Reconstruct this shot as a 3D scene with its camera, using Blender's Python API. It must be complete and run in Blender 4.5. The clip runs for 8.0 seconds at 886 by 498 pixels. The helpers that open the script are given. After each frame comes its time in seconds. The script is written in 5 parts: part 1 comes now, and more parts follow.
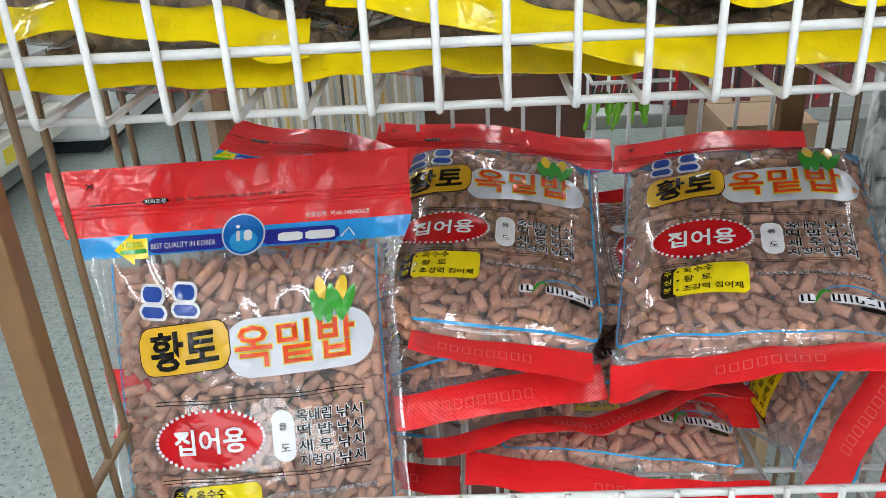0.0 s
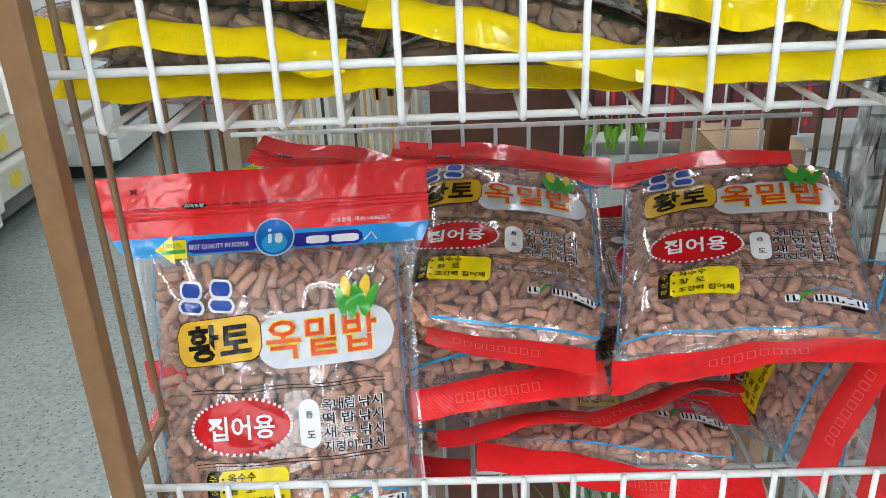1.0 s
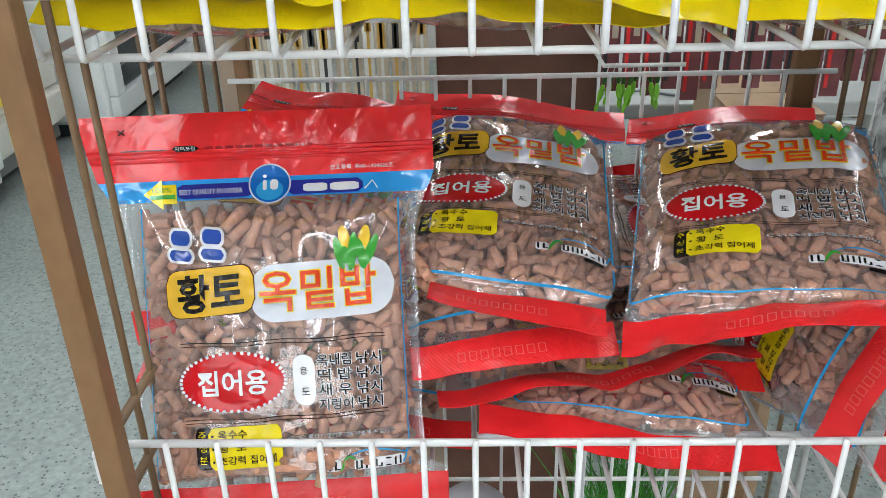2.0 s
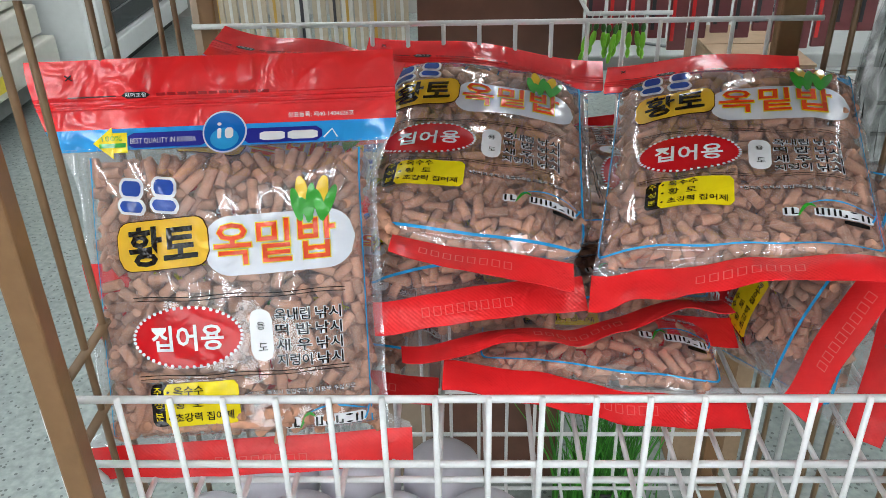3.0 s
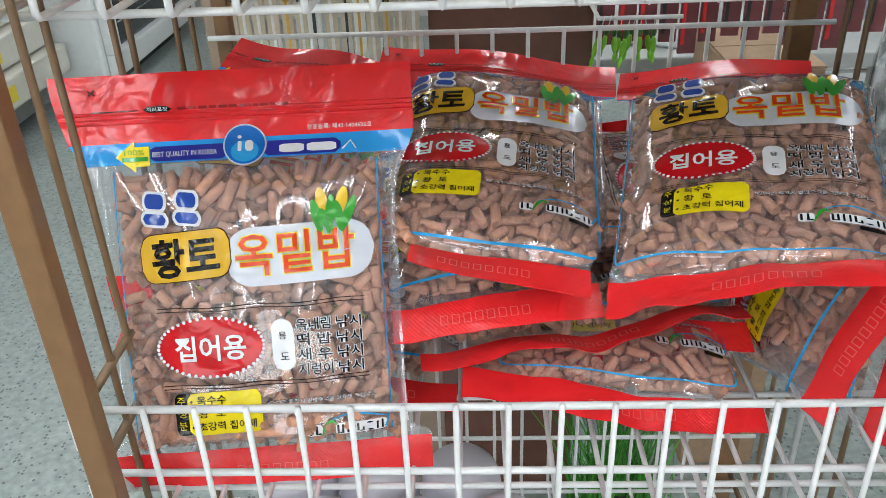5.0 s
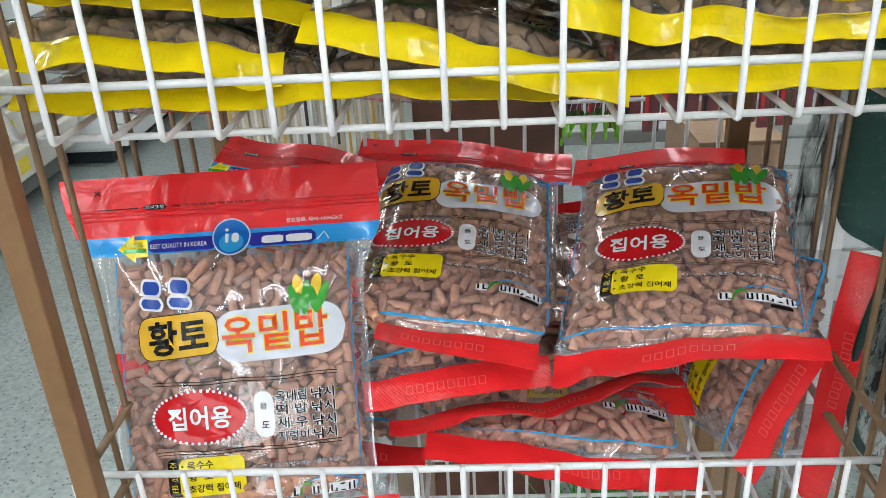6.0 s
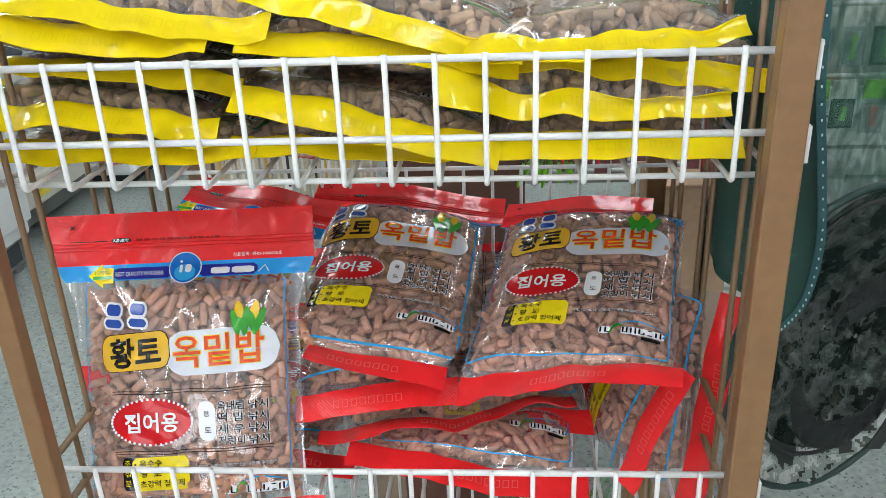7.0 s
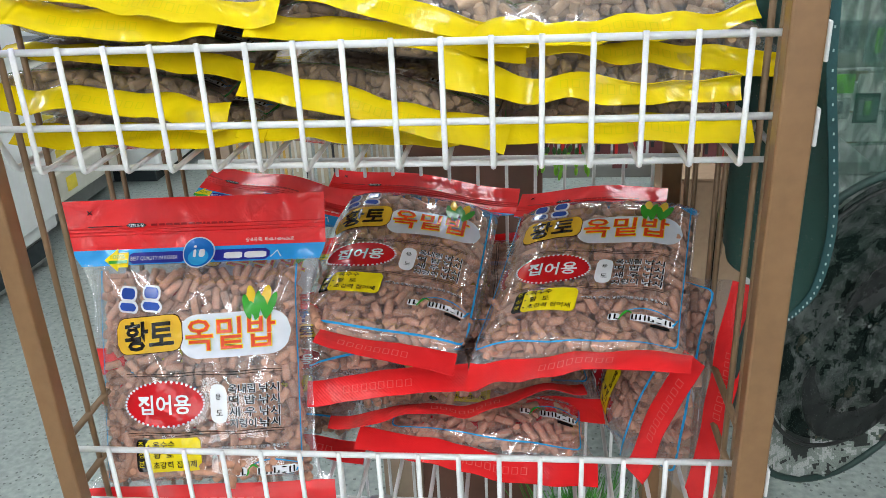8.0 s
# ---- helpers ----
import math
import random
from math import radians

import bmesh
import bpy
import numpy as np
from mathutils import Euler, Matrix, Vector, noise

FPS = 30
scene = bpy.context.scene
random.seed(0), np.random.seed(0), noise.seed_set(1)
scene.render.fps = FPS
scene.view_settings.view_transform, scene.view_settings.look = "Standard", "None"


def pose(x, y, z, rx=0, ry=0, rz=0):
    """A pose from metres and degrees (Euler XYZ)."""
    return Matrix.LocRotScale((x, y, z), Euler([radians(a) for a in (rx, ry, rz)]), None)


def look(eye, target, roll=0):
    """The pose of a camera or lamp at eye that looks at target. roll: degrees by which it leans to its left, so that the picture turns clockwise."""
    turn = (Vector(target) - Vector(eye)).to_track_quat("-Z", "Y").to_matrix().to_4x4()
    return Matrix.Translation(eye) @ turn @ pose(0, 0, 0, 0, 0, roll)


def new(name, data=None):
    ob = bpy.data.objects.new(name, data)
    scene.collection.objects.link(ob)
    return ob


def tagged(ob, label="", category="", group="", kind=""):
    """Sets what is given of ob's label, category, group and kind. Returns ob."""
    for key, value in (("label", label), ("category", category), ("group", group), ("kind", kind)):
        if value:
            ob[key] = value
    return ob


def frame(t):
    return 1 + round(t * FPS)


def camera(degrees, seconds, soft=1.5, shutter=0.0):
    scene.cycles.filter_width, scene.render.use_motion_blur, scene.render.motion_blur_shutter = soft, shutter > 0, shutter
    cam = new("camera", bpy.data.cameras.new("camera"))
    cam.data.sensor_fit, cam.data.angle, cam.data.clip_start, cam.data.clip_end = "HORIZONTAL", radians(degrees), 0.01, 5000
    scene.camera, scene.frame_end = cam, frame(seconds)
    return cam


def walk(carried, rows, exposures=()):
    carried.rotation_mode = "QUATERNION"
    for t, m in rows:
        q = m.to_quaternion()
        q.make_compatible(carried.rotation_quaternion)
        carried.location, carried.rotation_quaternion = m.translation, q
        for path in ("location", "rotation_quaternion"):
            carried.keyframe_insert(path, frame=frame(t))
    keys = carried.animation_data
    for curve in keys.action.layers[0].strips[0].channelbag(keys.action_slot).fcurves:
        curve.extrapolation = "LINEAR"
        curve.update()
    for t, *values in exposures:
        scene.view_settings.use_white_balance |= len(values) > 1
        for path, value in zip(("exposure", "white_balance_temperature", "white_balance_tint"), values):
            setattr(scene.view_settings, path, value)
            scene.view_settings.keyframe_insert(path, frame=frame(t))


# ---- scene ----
cam = camera(56.0, 8.0, soft=0.8)
# seconds, eye, yaw, pitch, roll
ROWS = [
    (0, 0.0303, 0.0020, 1.0512, 2.14, -26.12, -3.14),
    (0.5, 0.0254, -0.0550, 1.0551, 1.69, -24.37, -2.81),
    (1, 0.0163, -0.0525, 1.0549, 1.67, -24.01, -2.52),
    (1.5, 0.0146, -0.0421, 1.0379, 1.82, -24.72, -1.84),
    (1.7, 0.0105, -0.0351, 1.0336, 1.97, -25.23, -1.62),
    (3, 0.0380, -0.0099, 1.0174, 1.87, -29.17, -1.32),
    (3.5, 0.0313, 0.0013, 1.0132, 2.13, -29.89, -1.75),
    (4, 0.0295, 0.0000, 1.0145, 2.24, -29.88, -1.86),
    (4.5, 0.0299, -0.0034, 1.0170, 2.38, -29.84, -1.91),
    (6, 0.0694, -0.0709, 1.0766, 2.86, -25.24, -3.02),
    (6.5, 0.1334, -0.1206, 1.1149, 3.23, -23.62, -3.03),
    (7, 0.1635, -0.1581, 1.1240, 4.34, -23.37, -2.27),
    (7.5, 0.1757, -0.1670, 1.1143, 5.20, -23.24, -2.18),
    (8, 0.1772, -0.1641, 1.1139, 6.22, -23.36, -2.64),
]
walk(cam, [(t, pose(x, y, z, 90 + pitch, 0, yaw) @ pose(0, 0, 0, 0, 0, roll)) for t, x, y, z, yaw, pitch, roll in ROWS])

# ---------------------------------------------------------------- world and light
FLOOR = -0.17
CEIL = 2.45
world = bpy.data.worlds.new("world")
scene.world = world
world.use_nodes = True
world.node_tree.nodes["Background"].inputs[0].default_value = (0.55, 0.6, 0.65, 1)
world.node_tree.nodes["Background"].inputs[1].default_value = 0.25


# ---------------------------------------------------------------- materials
def nodes_of(name):
    m = bpy.data.materials.new(name)
    m.use_nodes = True
    nt = m.node_tree
    nt.nodes.clear()
    out = nt.nodes.new("ShaderNodeOutputMaterial")
    return m, nt, out


def add(nt, kind, **values):
    n = nt.nodes.new(kind)
    for k, v in values.items():
        n.inputs[k.replace("_", " ")].default_value = v
    return n


def plain(name, colour, rough=0.5, metal=0.0, grain=60.0, vary=0.12, bump=0.15, coat=0.0, big=6.0, spec=0.5, island=0.0):
    """Principled surface with variation at two scales and fine relief."""
    m, nt, out = nodes_of(name)
    p = add(nt, "ShaderNodeBsdfPrincipled", Roughness=rough, Metallic=metal)
    p.inputs["Coat Weight"].default_value = coat
    p.inputs["Coat Roughness"].default_value = 0.08
    p.inputs["Specular IOR Level"].default_value = spec
    tc = nt.nodes.new("ShaderNodeTexCoord")
    fine = add(nt, "ShaderNodeTexNoise", Scale=grain, Detail=6.0)
    wide = add(nt, "ShaderNodeTexNoise", Scale=big, Detail=3.0)
    nt.links.new(tc.outputs["Object"], fine.inputs["Vector"])
    nt.links.new(tc.outputs["Object"], wide.inputs["Vector"])
    mul = nt.nodes.new("ShaderNodeMath")
    mul.operation = "ADD"
    nt.links.new(fine.outputs["Fac"], mul.inputs[0])
    nt.links.new(wide.outputs["Fac"], mul.inputs[1])
    ramp = add(nt, "ShaderNodeMapRange")
    ramp.inputs["From Min"].default_value = 0.6
    ramp.inputs["From Max"].default_value = 1.4
    ramp.inputs["To Min"].default_value = 1 - vary
    ramp.inputs["To Max"].default_value = 1 + vary
    nt.links.new(mul.outputs[0], ramp.inputs["Value"])
    hsv = add(nt, "ShaderNodeHueSaturation", Color=(*colour, 1))
    last = ramp.outputs[0]
    if island:
        geo = nt.nodes.new("ShaderNodeNewGeometry")
        r2 = add(nt, "ShaderNodeMapRange")
        r2.inputs["To Min"].default_value = 1 - island
        r2.inputs["To Max"].default_value = 1 + island
        nt.links.new(geo.outputs["Random Per Island"], r2.inputs["Value"])
        mm = nt.nodes.new("ShaderNodeMath")
        mm.operation = "MULTIPLY"
        nt.links.new(last, mm.inputs[0])
        nt.links.new(r2.outputs[0], mm.inputs[1])
        last = mm.outputs[0]
    nt.links.new(last, hsv.inputs["Value"])
    nt.links.new(hsv.outputs[0], p.inputs["Base Color"])
    if bump:
        b = add(nt, "ShaderNodeBump", Strength=bump, Distance=0.001)
        nt.links.new(fine.outputs["Fac"], b.inputs["Height"])
        nt.links.new(b.outputs[0], p.inputs["Normal"])
    nt.links.new(p.outputs[0], out.inputs[0])
    return m


def film_mat(name, tint=(1, 1, 1), rough=0.05, haze=0.075, crease=0.75, ior=1.5):
    """Clear crinkled plastic film: see-through, with gloss by Fresnel."""
    m, nt, out = nodes_of(name)
    tr = add(nt, "ShaderNodeBsdfTransparent", Color=(*tint, 1))
    # bluish white diffuse share, mixed in by haze, paints the film's pale sheen
    df = add(nt, "ShaderNodeBsdfDiffuse", Color=(0.74, 0.79, 0.92, 1))
    gl = add(nt, "ShaderNodeBsdfGlossy", Roughness=rough)
    lw = add(nt, "ShaderNodeLayerWeight", Blend=0.5)
    pw = nt.nodes.new("ShaderNodeMath")
    pw.operation = "POWER"
    pw.inputs[1].default_value = 4.0
    fr = add(nt, "ShaderNodeMapRange")
    fr.inputs["To Min"].default_value = 0.11
    fr.inputs["To Max"].default_value = 0.9
    nt.links.new(lw.outputs["Facing"], pw.inputs[0])
    nt.links.new(pw.outputs[0], fr.inputs["Value"])
    tc = nt.nodes.new("ShaderNodeTexCoord")
    mp = nt.nodes.new("ShaderNodeMapping")
    mp.inputs["Rotation"].default_value = (0, 0, 0.35)
    mp.inputs["Scale"].default_value = (1.0, 0.42, 1.0)
    nt.links.new(tc.outputs["Object"], mp.inputs["Vector"])
    n1 = add(nt, "ShaderNodeTexNoise", Scale=11.0, Detail=1.0, Distortion=1.2)
    n2 = add(nt, "ShaderNodeTexNoise", Scale=60.0, Detail=1.0)
    for n in (n1, n2):
        nt.links.new(mp.outputs[0], n.inputs["Vector"])
    b1 = add(nt, "ShaderNodeBump", Strength=crease, Distance=0.009)
    b2 = add(nt, "ShaderNodeBump", Strength=crease * 0.15, Distance=0.001)
    nt.links.new(n1.outputs["Fac"], b1.inputs["Height"])
    nt.links.new(n2.outputs["Fac"], b2.inputs["Height"])
    nt.links.new(b1.outputs[0], b2.inputs["Normal"])
    for n in (gl, lw):
        nt.links.new(b2.outputs[0], n.inputs["Normal"])
    m1 = add(nt, "ShaderNodeMixShader", Fac=haze)
    nt.links.new(tr.outputs[0], m1.inputs[1])
    nt.links.new(df.outputs[0], m1.inputs[2])
    m2 = nt.nodes.new("ShaderNodeMixShader")
    nt.links.new(fr.outputs[0], m2.inputs[0])
    nt.links.new(m1.outputs[0], m2.inputs[1])
    nt.links.new(gl.outputs[0], m2.inputs[2])
    nt.links.new(m2.outputs[0], out.inputs[0])
    return m


def printed(name, colour, rough=0.08, crease=0.5, vary=0.07):
    """Ink on plastic film, glossy and softly crinkled."""
    m, nt, out = nodes_of(name)
    p = add(nt, "ShaderNodeBsdfPrincipled", Roughness=rough)
    p.inputs["Specular IOR Level"].default_value = 0.42
    tc = nt.nodes.new("ShaderNodeTexCoord")
    n1 = add(nt, "ShaderNodeTexNoise", Scale=30.0, Detail=3.0, Distortion=1.0)
    nt.links.new(tc.outputs["Object"], n1.inputs["Vector"])
    r = add(nt, "ShaderNodeMapRange")
    r.inputs["To Min"].default_value = 1 - vary * 2
    r.inputs["To Max"].default_value = 1 + vary * 2
    nt.links.new(n1.outputs["Fac"], r.inputs["Value"])
    hsv = add(nt, "ShaderNodeHueSaturation", Color=(*colour, 1))
    nt.links.new(r.outputs[0], hsv.inputs["Value"])
    nt.links.new(hsv.outputs[0], p.inputs["Base Color"])
    b = add(nt, "ShaderNodeBump", Strength=crease, Distance=0.003)
    nt.links.new(n1.outputs["Fac"], b.inputs["Height"])
    nt.links.new(b.outputs[0], p.inputs["Normal"])
    nt.links.new(p.outputs[0], out.inputs[0])
    return m


def embossed(name, colour):
    """Heat-sealed printed film: glossy, with a fine crossed pressing."""
    m = printed(name, colour, 0.16, 0.8)
    nt = m.node_tree
    p = next(n for n in nt.nodes if n.type == "BSDF_PRINCIPLED")
    soft = next(n for n in nt.nodes if n.type == "BUMP")
    p.inputs["Specular IOR Level"].default_value = 0.6
    tc = nt.nodes.new("ShaderNodeTexCoord")
    mp = nt.nodes.new("ShaderNodeMapping")
    mp.inputs["Rotation"].default_value = (0, 0, math.pi / 4)
    nt.links.new(tc.outputs["Object"], mp.inputs["Vector"])
    last = soft
    for axis in ("X", "Y"):
        w = add(nt, "ShaderNodeTexWave", Scale=150.0)
        w.bands_direction = axis
        nt.links.new(mp.outputs[0], w.inputs["Vector"])
        b = add(nt, "ShaderNodeBump", Strength=0.12, Distance=0.0006)
        nt.links.new(w.outputs["Fac"], b.inputs["Height"])
        nt.links.new(last.outputs[0], b.inputs["Normal"])
        last = b
    nt.links.new(last.outputs[0], p.inputs["Normal"])
    return m


def terrazzo(name):
    """Pale grey-green ground stone with sparse dark chips and soft stains."""
    m, nt, out = nodes_of(name)
    p = add(nt, "ShaderNodeBsdfPrincipled", Roughness=0.32)
    tc = nt.nodes.new("ShaderNodeTexCoord")
    v1 = add(nt, "ShaderNodeTexVoronoi", Scale=120.0)
    n1 = add(nt, "ShaderNodeTexNoise", Scale=2.5, Detail=5.0)
    n2 = add(nt, "ShaderNodeTexNoise", Scale=60.0, Detail=4.0)
    for n in (v1, n1, n2):
        nt.links.new(tc.outputs["Object"], n.inputs["Vector"])
    sep = nt.nodes.new("ShaderNodeSeparateColor")
    nt.links.new(v1.outputs["Color"], sep.inputs[0])
    chip = nt.nodes.new("ShaderNodeMath")
    chip.operation = "LESS_THAN"
    chip.inputs[1].default_value = 0.16
    nt.links.new(sep.outputs[0], chip.inputs[0])
    core = nt.nodes.new("ShaderNodeMath")
    core.operation = "LESS_THAN"
    core.inputs[1].default_value = 0.42
    nt.links.new(v1.outputs["Distance"], core.inputs[0])
    both = nt.nodes.new("ShaderNodeMath")
    both.operation = "MULTIPLY"
    nt.links.new(chip.outputs[0], both.inputs[0])
    nt.links.new(core.outputs[0], both.inputs[1])
    half = nt.nodes.new("ShaderNodeMath")
    half.operation = "MULTIPLY"
    half.inputs[1].default_value = 0.75
    nt.links.new(both.outputs[0], half.inputs[0])
    ramp = nt.nodes.new("ShaderNodeValToRGB")
    ramp.color_ramp.elements[0].position, ramp.color_ramp.elements[0].color = 0.3, (0.22, 0.265, 0.25, 1)
    ramp.color_ramp.elements[1].position, ramp.color_ramp.elements[1].color = 0.7, (0.36, 0.405, 0.385, 1)
    nt.links.new(n2.outputs["Fac"], ramp.inputs["Fac"])
    mix = nt.nodes.new("ShaderNodeMix")
    mix.data_type = "RGBA"
    nt.links.new(half.outputs[0], mix.inputs[0])
    nt.links.new(ramp.outputs[0], mix.inputs[6])
    mix.inputs[7].default_value = (0.06, 0.075, 0.07, 1)
    hsv = nt.nodes.new("ShaderNodeHueSaturation")
    r = add(nt, "ShaderNodeMapRange")
    r.inputs["To Min"].default_value, r.inputs["To Max"].default_value = 0.8, 1.15
    nt.links.new(n1.outputs["Fac"], r.inputs["Value"])
    nt.links.new(r.outputs[0], hsv.inputs["Value"])
    nt.links.new(mix.outputs[2], hsv.inputs["Color"])
    nt.links.new(hsv.outputs[0], p.inputs["Base Color"])
    nt.links.new(p.outputs[0], out.inputs[0])
    return m


def glow(name, colour, strength):
    m, nt, out = nodes_of(name)
    e = add(nt, "ShaderNodeEmission", Color=(*colour, 1), Strength=strength)
    nt.links.new(e.outputs[0], out.inputs[0])
    return m


def camo_mat(name):
    """Woven cloth with small square camouflage patches in greys, green and tan."""
    m, nt, out = nodes_of(name)
    p = add(nt, "ShaderNodeBsdfPrincipled", Roughness=0.75)
    tc = nt.nodes.new("ShaderNodeTexCoord")
    sn = nt.nodes.new("ShaderNodeVectorMath")
    sn.operation = "SNAP"
    sn.inputs[1].default_value = (0.0028, 0.0028, 0.0028)
    nt.links.new(tc.outputs["Object"], sn.inputs[0])
    n = add(nt, "ShaderNodeTexNoise", Scale=24.0, Detail=3.0, Roughness=0.65)
    nt.links.new(sn.outputs[0], n.inputs["Vector"])
    w = add(nt, "ShaderNodeTexVoronoi", Scale=900.0)
    nt.links.new(tc.outputs["Object"], w.inputs["Vector"])
    ramp = nt.nodes.new("ShaderNodeValToRGB")
    ramp.color_ramp.interpolation = "CONSTANT"
    ramp.color_ramp.elements[0].color = (0.02, 0.026, 0.023, 1)
    ramp.color_ramp.elements[1].position, ramp.color_ramp.elements[1].color = 0.43, (0.24, 0.28, 0.25, 1)
    for pos, col in ((0.5, (0.46, 0.47, 0.46, 1)), (0.585, (0.07, 0.1, 0.08, 1)), (0.64, (0.28, 0.24, 0.17, 1))):
        ramp.color_ramp.elements.new(pos).color = col
    nt.links.new(n.outputs["Fac"], ramp.inputs["Fac"])
    mx = nt.nodes.new("ShaderNodeMix")
    mx.data_type, mx.blend_type = "RGBA", "MULTIPLY"
    mx.inputs[0].default_value = 0.45
    nt.links.new(ramp.outputs[0], mx.inputs[6])
    nt.links.new(w.outputs["Distance"], mx.inputs[7])
    nt.links.new(mx.outputs[2], p.inputs["Base Color"])
    b = add(nt, "ShaderNodeBump", Strength=0.4, Distance=0.001)
    nt.links.new(w.outputs["Distance"], b.inputs["Height"])
    nt.links.new(b.outputs[0], p.inputs["Normal"])
    nt.links.new(p.outputs[0], out.inputs[0])
    return m


def sheer_mat(name, colour, cover):
    """Netting too fine to tell its threads apart: partly see-through, in uneven folds."""
    m, nt, out = nodes_of(name)
    d = add(nt, "ShaderNodeBsdfDiffuse", Color=(*colour, 1))
    t = nt.nodes.new("ShaderNodeBsdfTransparent")
    tc = nt.nodes.new("ShaderNodeTexCoord")
    n = add(nt, "ShaderNodeTexNoise", Scale=26.0, Detail=4.0, Distortion=1.5)
    nt.links.new(tc.outputs["Object"], n.inputs["Vector"])
    r = add(nt, "ShaderNodeMapRange")
    r.inputs["From Min"].default_value, r.inputs["From Max"].default_value = 0.3, 0.7
    r.inputs["To Min"].default_value, r.inputs["To Max"].default_value = cover - 0.2, cover + 0.2
    nt.links.new(n.outputs["Fac"], r.inputs["Value"])
    mix = nt.nodes.new("ShaderNodeMixShader")
    nt.links.new(r.outputs[0], mix.inputs[0])
    nt.links.new(t.outputs[0], mix.inputs[1])
    nt.links.new(d.outputs[0], mix.inputs[2])
    nt.links.new(mix.outputs[0], out.inputs[0])
    return m


def net_mat(name, colour, hole=0.5, scale=420.0):
    """Fine knotless netting: threads with open holes between them."""
    m, nt, out = nodes_of(name)
    tc = nt.nodes.new("ShaderNodeTexCoord")
    v = add(nt, "ShaderNodeTexVoronoi", Scale=scale)
    v.distance = "EUCLIDEAN"
    nt.links.new(tc.outputs["Object"], v.inputs["Vector"])
    lt = nt.nodes.new("ShaderNodeMath")
    lt.operation = "LESS_THAN"
    lt.inputs[1].default_value = hole
    nt.links.new(v.outputs["Distance"], lt.inputs[0])
    d = add(nt, "ShaderNodeBsdfPrincipled", Roughness=0.6)
    d.inputs["Base Color"].default_value = (*colour, 1)
    t = nt.nodes.new("ShaderNodeBsdfTransparent")
    mix = nt.nodes.new("ShaderNodeMixShader")
    nt.links.new(lt.outputs[0], mix.inputs[0])
    nt.links.new(d.outputs[0], mix.inputs[1])
    nt.links.new(t.outputs[0], mix.inputs[2])
    nt.links.new(mix.outputs[0], out.inputs[0])
    return m


WHITE_WIRE = plain("white_coated_wire", (0.78, 0.78, 0.78), 0.35, grain=180, vary=0.08, bump=0.25)
BROWN_PAINT = plain("brown_painted_steel", (0.235, 0.125, 0.055), 0.38, grain=90, vary=0.16, bump=0.2)
BROWN_WIRE = plain("brown_painted_wire", (0.2, 0.12, 0.06), 0.4, grain=90, vary=0.16, bump=0.2)
PELLET_RED = plain("clay_pellet", (0.52, 0.265, 0.17), 0.85, grain=260, vary=0.3, bump=0.8, big=40, island=0.28)
PELLET_TAN = plain("tan_pellet", (0.43, 0.29, 0.18), 0.85, grain=260, vary=0.3, bump=0.8, big=40, island=0.28)
FILM = film_mat("clear_film")
RED = printed("red_film", (0.82, 0.022, 0.026), rough=0.12, crease=0.7)
RED_SEAL = embossed("red_seal_film", (0.82, 0.022, 0.026))
YELLOW_FILM = printed("yellow_film", (0.8, 0.61, 0.006))
BLUE = printed("sky_blue_ink", (0.03, 0.33, 0.76))
NAVY = printed("navy_ink", (0.025, 0.03, 0.28))
DISC_BLUE = printed("disc_blue_ink", (0.01, 0.14, 0.5))
LINE_BLUE = printed("line_blue_ink", (0.03, 0.34, 0.68))
LINE_GREEN = printed("line_green_ink", (0.03, 0.33, 0.05))
WHITE_INK = printed("white_ink", (0.8, 0.8, 0.82))
PALE_INK = printed("pale_ink", (0.66, 0.68, 0.74))
BLACK_INK = printed("black_ink", (0.012, 0.01, 0.01))
BROWN_INK = printed("brown_ink", (0.05, 0.018, 0.01))
LABEL_YELLOW = printed("label_yellow_ink", (0.85, 0.68, 0.01))
AMBER = printed("amber_ink", (0.74, 0.43, 0.03))
ORANGE_RED = printed("orange_red_ink", (0.72, 0.06, 0.012))
CORN = printed("corn_yellow_ink", (0.8, 0.52, 0.03))
LEAF = printed("leaf_green_ink", (0.04, 0.33, 0.03))
BADGE_RED = printed("badge_red_ink", (0.6, 0.01, 0.015))
WORD_BLUE = printed("word_blue_ink", (0.02, 0.07, 0.36))
DARK_RED = printed("dark_red_ink", (0.36, 0.008, 0.012))
PINK_RED = printed("pale_red_ink", (0.8, 0.05, 0.05))
EMBOSS_PALE = printed("pale_embossing", (0.82, 0.13, 0.12))
OLIVE_INK = printed("olive_ink", (0.7, 0.58, 0.005))

# ---------------------------------------------------------------- building helpers


def part(name, bm, material, parent, label=""):
    me = bpy.data.meshes.new(name)
    bm.to_mesh(me)
    bm.free()
    return mesh_part(name, me, material, parent, label)


def mesh_part(name, me, material, parent, label="", smooth=False):
    me.materials.append(material)
    if smooth:
        me.polygons.foreach_set("use_smooth", [True] * len(me.polygons))
    ob = new(name, me)
    if parent is not None:
        ob.parent = parent
    if label:
        tagged(ob, label)
    return ob


def thing(name, label, category, at=(0, 0, 0), group="", kind="", m=None):
    ob = new(name)
    ob.empty_display_size = 0.05
    ob.matrix_basis = m if m is not None else Matrix.Translation(at)
    return tagged(ob, label, category, group, kind)


def pydata(name, verts, faces):
    me = bpy.data.meshes.new(name)
    me.from_pydata(verts, [], faces)
    me.update()
    return me


